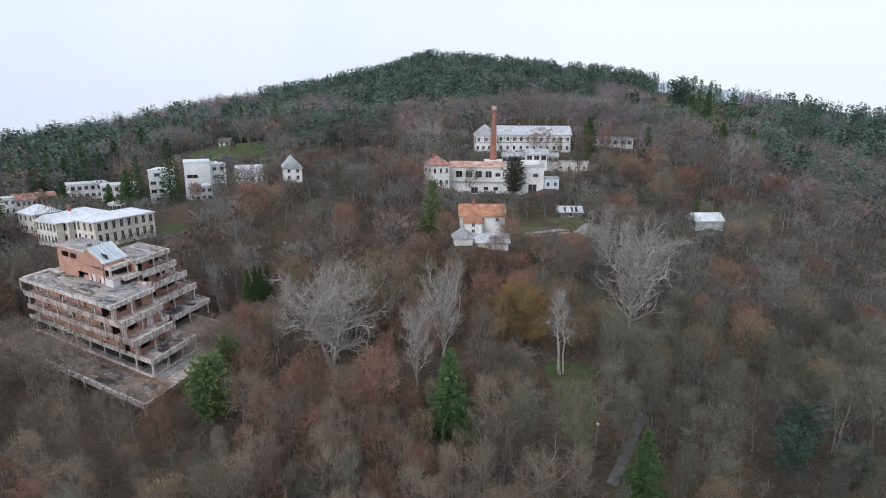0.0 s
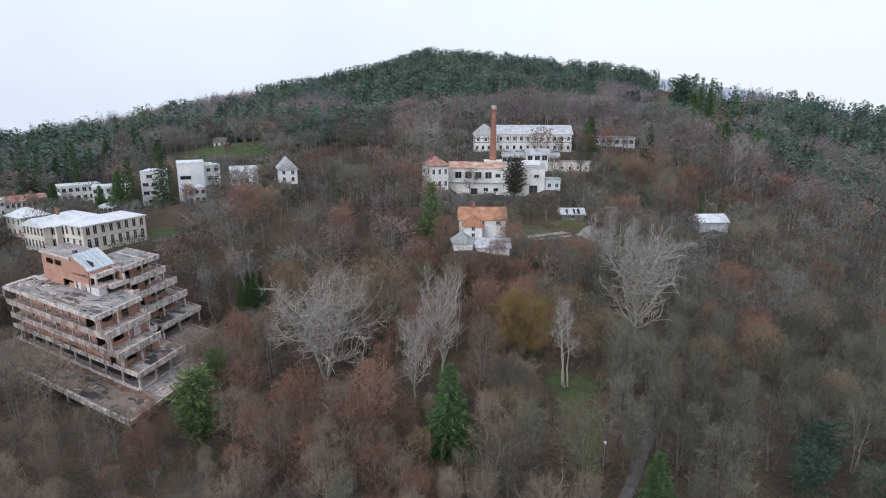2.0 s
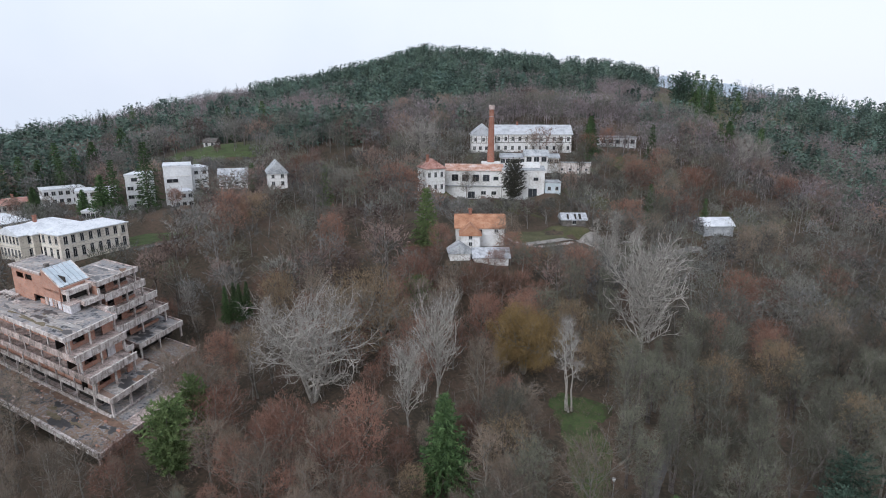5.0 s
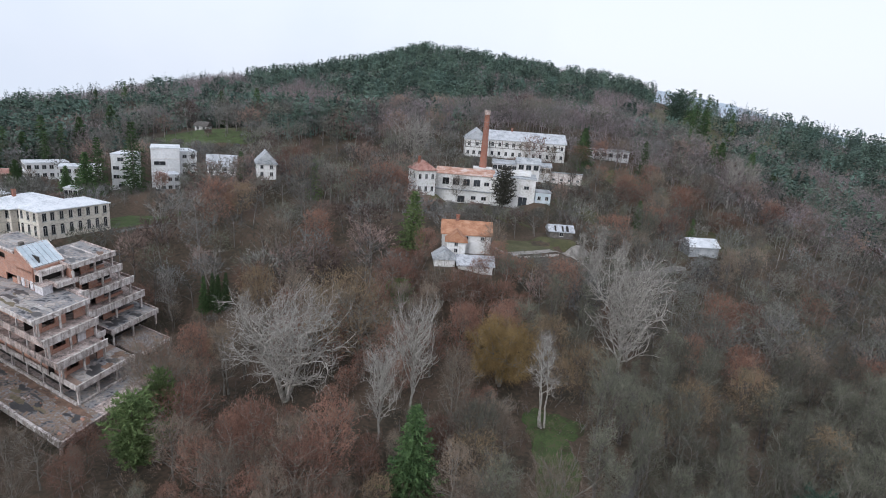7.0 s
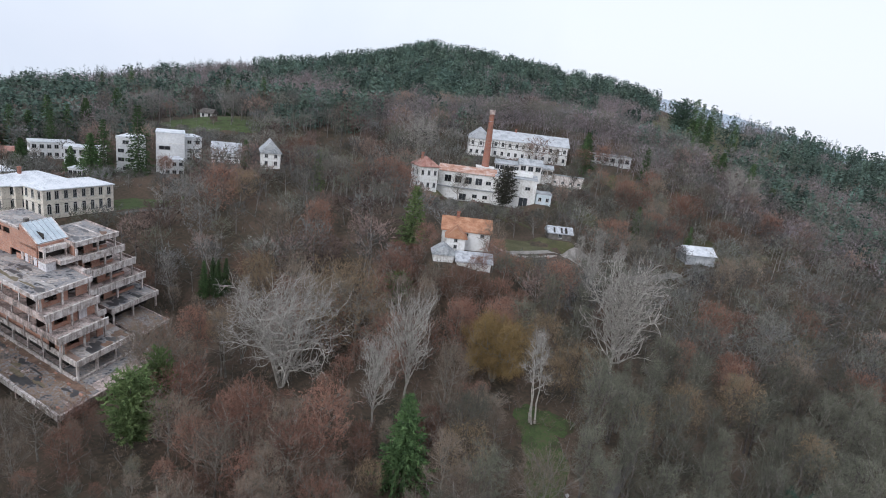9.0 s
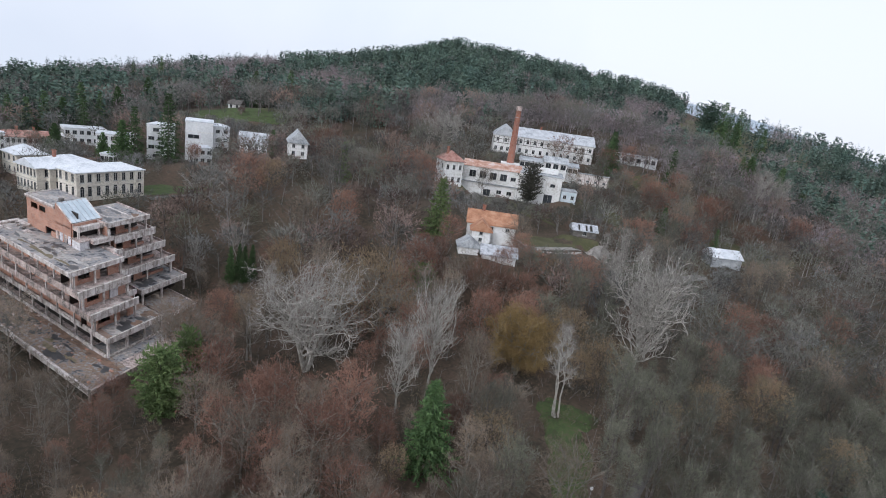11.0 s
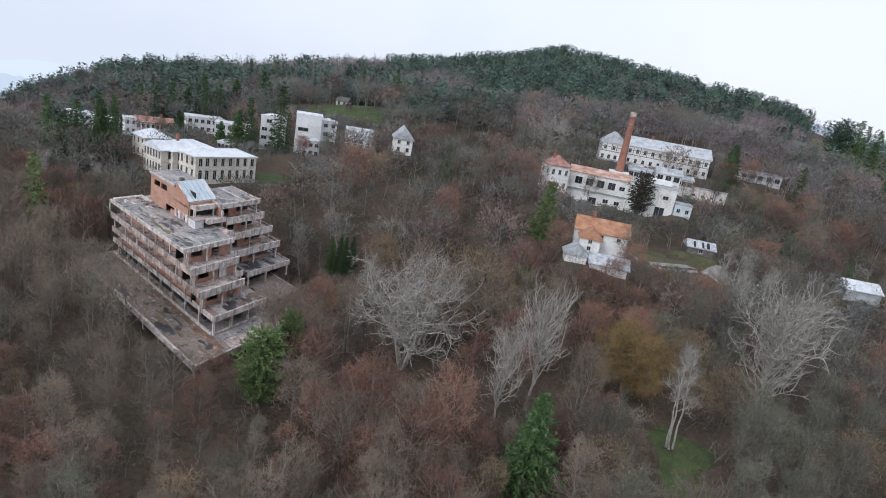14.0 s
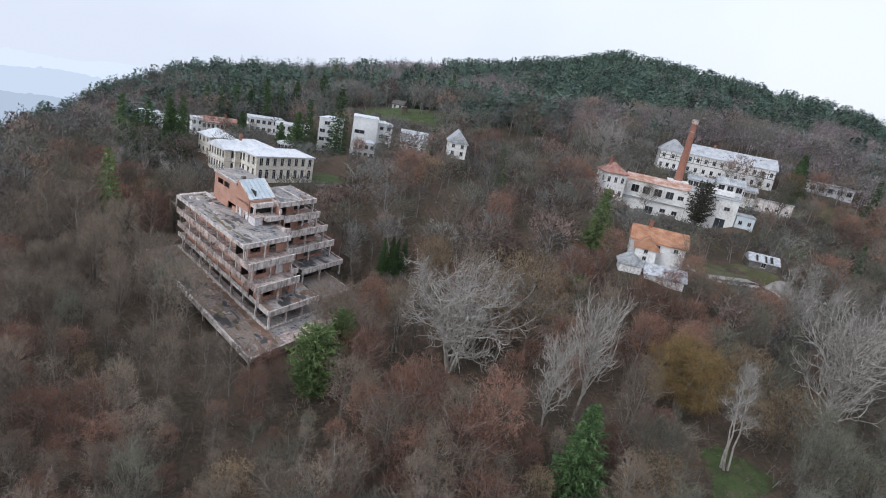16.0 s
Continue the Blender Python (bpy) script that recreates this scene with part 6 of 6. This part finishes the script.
# bare trees close round the works and the cottage: place, pattern, size
for x, y, k, size in ((-1.5, 206.5, 0, 0.75), (-19, 197, 4, 1.1), (-24, 199, 3, 1.0), (33, 216, 1, 0.8), (36, 212, 7, 0.85), (29.5, 232, 0, 0.7), (34, 256, 1, 0.8), (24, 258, 0, 0.75), (46, 262, 4, 1.0),
                      (57, 272, 3, 0.95), (66, 275, 0, 0.8), (46, 205, 6, 1.1), (52, 209, 7, 1.2), (58, 203, 8, 1.1), (9.0, 143, 4, 0.7), (13, 146, 3, 0.75), (-8.5, 142, 5, 0.6), (5.5, 138.5, 4, 0.62), (-1.5, 137.5, 3, 0.5), (-5.0, 136, 4, 0.7), (-7.0, 146.5, 3, 0.7), (2.0, 135.0, 0, 0.6), (8.2, 148.5, 0, 0.8), (-6.5, 139, 3, 0.5),
                      (63, 214, 6, 1.15), (70, 228, 0, 1.2), (50, 222, 8, 1.2), (60, 236, 4, 1.2), (42, 226, 6, 1.0), (73, 251, 5, 1.3), (84, 240, 3, 1.2), (94, 252, 1, 1.3), (40, 240, 7, 1.0)):
    name, meshes, label, group = KINDS[k]
    plant(name, meshes, x, y, label, size, (x * 37) % 360, group, 0.2)
for x, y, size in ((47, 262, 1.0), (62, 224, 0.85), (83, 229, 0.7)):
    plant("spruce", SPRUCES[1], x, y, "dark spruce beside the works", size, x * 11, "works spruces")

# round crowns that stand out on the slopes
SLOPE_BEECHES = ((-21.9, 193.3), (-29.7, 195.0), (-41.1, 203.6), (-53.1, 211.3), (-50.0, 192.5), (-57.0, 170.1), (-62.6, 166.0), (-34.0, 156.1), (-42.3, 155.6), (53.7, 251.8),
                 (61.6, 242.6), (67.4, 227.1), (49.9, 262.4), (54.4, 193.3), (47.6, 200.3), (17.5, 148.7), (23.2, 146.3), (64.5, 154.7), (82.1, 192.7), (76.0, 166.8), 
                 (-76.9, 163.2), (73.6, 220.9), (-13.0, 146.0), (95.0, 205.0), (101.0, 180.0), (88.0, 160.0), (62.0, 252.0), (66.0, 238.0), (72.0, 244.0), (88.0, 246.0), (95.0, 232.0), (120.0, 250.0), (80.0, 236.0), (104.0, 226.0))
for i, (x, y) in enumerate(SLOPE_BEECHES):
    k = (4, 3, 5, 0, 4, 9, 3, 5, 1, 4)[i % 10]
    name, meshes, label, group = KINDS[k]
    size = min(rnd.uniform(1.1, 1.5), sight_room(x, y) / 11.5)
    if size > 0.3:
        plant(name, meshes, x, y, label, size, rnd.uniform(0, 360), group, 0.2, 0, rnd.uniform(0.85, 1.05))
for i, (x, y) in enumerate(((-140.0, 165.5), (-156.0, 162.0), (-144.5, 156.5), (-160.9, 228.5), (-159.3, 236.2), (-152.6, 237.3), (-151.0, 245.9),
                            (-166.6, 226.4), (-187.2, 232.8), (-143.0, 253.6), (-117.8, 300.5), (-102.8, 306.4), (49, 270), (74, 268), (110, 290), (118, 300), (126, 286), (135, 305), (142, 296), (104, 305))):
    plant("spruce", SPRUCES[1 if i % 3 else 0], x, y, "dark spruce among the buildings and slopes", rnd.uniform(0.9, 1.3), i * 47, "slope spruces")


def copse(name, places, seed, mat, label, limbs=11, twigs=400, height=(8.0, 16.0), spread=0.85, twig_w=0.12):
    """Many bare trees of the hillside in one mesh: trunk, limbs and a brush of upward twigs each."""
    rg = np.random.default_rng(seed)
    b, wood = Build(), Build()
    for x, y, room in places:
        h = min(rg.uniform(*height), room)
        z = ground_z(x, y) - 0.3
        top = np.array([x + rg.normal() * 0.5, y + rg.normal() * 0.5, z + h * 0.72])
        base = np.array([x, y, z])
        wood.tube([base, (base + top) / 2 + rg.normal(size=3) * 0.15, top], [h * 0.016, h * 0.011, h * 0.004], 3)
        a0, ends, ways = len(b.v), [], []
        for i in range(limbs):
            f = rg.uniform(0.28, 0.98)
            p = base + (top - base) * f
            t = i * 2.4 + rg.uniform(-0.4, 0.4)
            r = h * spread * 0.5 * rg.uniform(0.65, 1.05) * (1.2 - 0.75 * abs(f - 0.45))
            e = p + np.array([math.cos(t) * r, math.sin(t) * r, r * rg.uniform(0.45, 1.0)])
            side = np.array([-math.sin(t), math.cos(t), 0]) * h * 0.0045
            o = len(wood.v)
            wood.v.extend([tuple(p - side), tuple(p + side), tuple(e), tuple(p + np.array([0, 0, h * 0.008]))])
            wood.f += [(o, o + 1, o + 2), (o + 1, o + 3, o + 2)]
            for g in (0.45, 0.7, 0.9, 1.0):
                ends.append(p + (e - p) * g)
                ways.append(unit(e - p))
        ends, ways = np.array(ends), np.array(ways)
        pick = rg.integers(0, len(ends), twigs)
        d = unit(ways[pick] * 0.8 + rg.normal(size=(twigs, 3)) * 0.5 + np.array([0, 0, 0.35]))
        start = ends[pick] + rg.normal(size=(twigs, 3)) * h * 0.02
        k = int(twigs * 0.75)
        ball = unit(rg.normal(size=(k, 3)) + np.array([0, 0, 0.4]))
        lump = 0.85 + 0.2 * np.sin(ball[:, 0] * 6 + x) * np.sin(ball[:, 1] * 5 + y)
        start[:k] = np.array([x, y, z + h * 0.6]) + ball * rg.uniform(0.1, 1, (k, 1)) ** 0.3 * np.array([0.38, 0.38, 0.36]) * h * lump[:, None]
        d[:k] = unit(ball * 0.6 + rg.normal(size=(k, 3)) * 0.6 + np.array([0, 0, 0.35]))
        sliver_faces(b, start, d, rg.uniform(0.45, 1.3, twigs) * h / 12, np.full(twigs, twig_w) * rg.uniform(0.6, 1.5, twigs), rg)
        b.tone += [float(rg.uniform(0, 1))] * (len(b.v) - a0)
    ob = tagged(new(name, b.mesh(name, mat)), label, "wood", kind="stuff")
    part("trunks_and_limbs", wood, MID_BARK, ob)
    return ob


# the wood on the slopes between and behind the buildings
groups, slope_conifers = {0: [], 1: [], 2: []}, []
taken = {}
tries = 0
while sum(len(v) for v in groups.values()) < 3000 and tries < 90000:
    tries += 1
    y = rnd.uniform(60, 330)
    x = rnd.uniform(-1.0 * y - 30, 0.86 * y + 12)
    if y < 142 and -0.95 * (y + 22) < x < 0.82 * (y + 6):
        continue
    cell = (int(x // 7.2), int(y // 7.2))
    if cell in taken or not free(x, y, 0.5):
        continue
    taken[cell] = 1
    room = sight_room(x, y)
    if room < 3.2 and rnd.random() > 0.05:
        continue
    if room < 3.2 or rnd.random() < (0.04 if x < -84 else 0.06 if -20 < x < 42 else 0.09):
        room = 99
    if room > 20 and ((x < -90 and y > 222 and rnd.random() < 0.22) or (x > 125 and y > 235 and rnd.random() < 0.3)):
        slope_conifers.append((x, y))
        continue
    # more grey wood east of x 42, its darker tone standing in for shade
    q = 0.7 * noise.noise(Vector((x / 30, y / 30, 5.5))) + rnd.uniform(-0.5, 0.5) - (0.28 if x > 42 else 0)
    groups[1 if q > 0.25 else 2 if q < -0.17 else 0].append((x, y, room))
copse("brown_hillside_wood", groups[0], 1, MID_TWIGS, "brown bare wood on the slopes", twig_w=0.18)
copse("russet_hillside_wood", groups[1], 2, MID_RUSSET, "russet bare wood on the slopes", twig_w=0.27)
copse("grey_hillside_wood", groups[2], 3, MID_GREY, "grey-green bare wood on the slopes")


bushes = []
while len(bushes) < 900:
    y = rnd.uniform(135, 262)
    x = rnd.uniform(-0.95 * y, 0.8 * y)
    if 6 > sight_room(x, y) > 2.2 and not on_site(x, y, 1.0) and math.hypot(x + 88, y - 176) > 11 and math.hypot(x - 2, y - 152) > 6:
        bushes.append((x, y, 99))
copse("brushwood", bushes, 7, MID_TWIGS, "low brown brushwood on the banks", 5, 90, (1.2, 3.2), 1.2, 0.09)


thicket = []
while len(thicket) < 2100:
    y = rnd.uniform(52, 142)
    x = rnd.uniform(-0.95 * (y + 22), 0.82 * (y + 6))
    if not in_ruin(x, y, -0.5) and not on_site(x, y, 1.5) and math.hypot((x - 17.4) / 4.6, (y - 97) / 13) > 1:
        thicket.append((x, y, 99))
for k in range(90):
    t = rnd.uniform(0, 6.283)
    f = rnd.uniform(0.8, 1.15)
    thicket.append((17.2 + 3.7 * f * math.cos(t), 95 + 12 * f * math.sin(t), rnd.uniform(0.7, 1.6)))
copse("undergrowth", thicket, 8, UNDERWOOD, "brown leafless undergrowth in the wood", 3, 80, (1.6, 3.8), 1.1, 0.06)


def far_wood(name, places, seed, mat, label, conifer, spires=0.3):
    """The far hill: small trees of jagged clumps, all in one mesh."""
    rg = np.random.default_rng(seed)
    b = Build()
    for x, y in places:
        z = ground_z(x, y) - 0.5
        a0 = len(b.v)
        if conifer:
            h = rg.uniform(9, 18)
            spire = rg.random() < spires
            n = 60 if spire else 84
            f = rg.uniform(0.05, 1, n) if spire else rg.uniform(0.06, 1, n) ** 0.8
            t = rg.uniform(0, 6.283, n)
            r = h * 0.19 * (1 - f) ** 0.8 + 0.25 if spire else h * 0.21 * np.sqrt(np.clip(1.05 - ((f - 0.52) / 0.48) ** 2, 0.05, 1)) + 0.15
            P = np.stack([x + 0.55 * r * np.cos(t), y + 0.55 * r * np.sin(t), z + h * f], 1)
            D = unit(np.stack([np.cos(t), np.sin(t), rg.uniform(-0.55, 0.25, n) + (0 if spire else 0.45)], 1))
            sliver_faces(b, P, D, np.minimum(r * 0.65, 1.6) + 0.2, np.minimum(r * 0.34, 0.75) + 0.2, rg)
            b.tube([(x, y, z), (x, y, z + h)], [0.2, 0.02], 3)
        else:
            h = rg.uniform(9, 14)
            n = 80
            v = unit(rg.normal(size=(n, 3))) * rg.uniform(0.3, 1, (n, 1)) ** 0.5
            P = np.array([x, y, z + h * 0.62]) + v * np.array([h * 0.32, h * 0.32, h * 0.36])
            D = unit(v + rg.normal(size=(n, 3)) * 0.5 + np.array([0, 0, 0.4]))
            sliver_faces(b, P, D, rg.uniform(0.6, 1.4, n), rg.uniform(0.2, 0.42, n), rg)
            b.tube([(x, y, z), (x, y, z + h * 0.7)], [0.2, 0.05], 3)
        b.tone += [float(rg.uniform(0, 1))] * (len(b.v) - a0)
    return tagged(new(name, b.mesh(name, mat)), label, "wood", kind="stuff")


conifers, broad = [], []
tries = 0
while len(conifers) + len(broad) < 9500 and tries < 120000:
    tries += 1
    turn, r = radians(rnd.uniform(-58, 42)), 300 * (rnd.random() * 3.6 + 0.72) ** 0.5
    x, y = r * math.sin(turn), 22 + r * math.cos(turn)
    if r < 255 or not free(x, y):
        continue
    deg = math.degrees(turn)
    if r > np.interp(deg, [-70, -45, -25, -4, 12, 17, 30], [400, 440, 545, 625, 585, 590, 580]):
        continue
    if (deg > 16.4 and r > 395 and rnd.random() > (0.3 if r > 545 else 0.12 if deg < 24 else 0.5)) or ((x + 112) / 30) ** 2 + ((y - 268) / 30) ** 2 < 1:
        continue
    k = 1.3 * noise.noise(Vector((x / 60, y / 60, 8.1))) + 0.8 * noise.noise(Vector((x / 22, y / 22, 2.1)))
    pines = float(np.interp(deg, [-58, -30, -22, -14, -5, 10, 16, 19, 42], [-0.05, -0.2, 0.0, 0.25, 0.6, 0.6, 0.4, 0.15, 0.35])) * min(1.0, max(-1.0, (r - (405 if 0 < deg < 21 else 350)) / 140))
    if deg < -25:
        pines -= 0.2
    if deg > 12 and r < 400:
        pines -= 0.5 if deg < 24 else 0.2
    (conifers if 1.05 * k + pines + 0.5 * (rnd.random() - 0.5) > 0.05 else broad).append((x, y))
far_wood("far_conifer_wood", conifers + slope_conifers, 4, HAZED_NEEDLES, "dark green conifer forest over the hill, haze in its colour", True)
ridge_spruces = []
for i in range(420):
    turn = radians(rnd.uniform(-58, -13))
    r = float(np.interp(math.degrees(turn), [-70, -45, -25, -4], [380, 420, 520, 600])) - abs(rnd.gauss(0, 28)) + 6
    ridge_spruces.append((r * math.sin(turn), 22 + r * math.cos(turn)))
for i in range(150):
    turn, r = radians(rnd.uniform(23, 42)), 575 - abs(rnd.gauss(0, 40))
    ridge_spruces.append((r * math.sin(turn), 22 + r * math.cos(turn)))
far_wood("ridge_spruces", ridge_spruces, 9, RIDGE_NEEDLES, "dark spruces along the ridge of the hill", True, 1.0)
far_wood("far_bare_wood", broad, 6, HAZED_TWIGS, "reddish brown bare forest on the far slopes, haze in its colour", False)

# a few spruces that break the skyline
for i, (x, y, s) in enumerate(((140, 440, 2.1), (145, 443, 2.3), (151, 439, 2.0), (158, 446, 1.8), (163, 441, 1.75), (147, 402, 1.6), (139, 406, 1.4), (174, 425, 1.4), (-207, 371, 1.3), (-222, 366, 1.1))):
    plant("scots_pine" if i < 2 else "spruce", PINES[1] if i < 2 else SPRUCES[1], x, y, "dark pine on the skyline" if i < 2 else "dark spruce on the skyline", s, i * 50, "skyline conifers")

# glowing backdrop of ranges far away, haze put into its colour, past all that the camera moves by


def haze_glow(name, colour):
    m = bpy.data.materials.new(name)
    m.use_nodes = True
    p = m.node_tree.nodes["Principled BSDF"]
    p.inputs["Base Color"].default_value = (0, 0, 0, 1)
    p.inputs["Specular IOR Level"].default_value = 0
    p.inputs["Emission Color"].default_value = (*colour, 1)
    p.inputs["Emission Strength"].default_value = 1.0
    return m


# the farther the strip, the paler its glow, for thicker mist
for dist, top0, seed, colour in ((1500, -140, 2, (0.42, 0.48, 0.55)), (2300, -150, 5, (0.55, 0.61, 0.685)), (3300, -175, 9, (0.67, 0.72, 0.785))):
    b = Build()
    n = 800
    for k in range(n + 1):
        i = k / 5
        a = radians(-80 + i)
        ridge = 262 * smooth01(5, 16, np.degrees(a)) * (1 - 0.3 * smooth01(16, 34, np.degrees(a))) if dist == 1500 else 0.0
        h = top0 + ridge - 20 * (ridge > 0) + dist / 1500 * (22 * noise.noise(Vector((i * 0.07, seed, 0))) + 7 * noise.noise(Vector((i * 0.3, seed, 4))) + 5 * noise.noise(Vector((i * 2.3, seed, 7))))
        b.v += [(dist * math.sin(a), dist * math.cos(a), -520), (dist * math.sin(a), dist * math.cos(a), h)]
    for i in range(n):
        b.f.append((2 * i, 2 * i + 2, 2 * i + 3, 2 * i + 1))
    tagged(new("backdrop", b.mesh("backdrop", haze_glow("haze_coloured_glow", colour))), "glowing backdrop of far hills with mist in its pale blue colour", "distance", kind="structure")
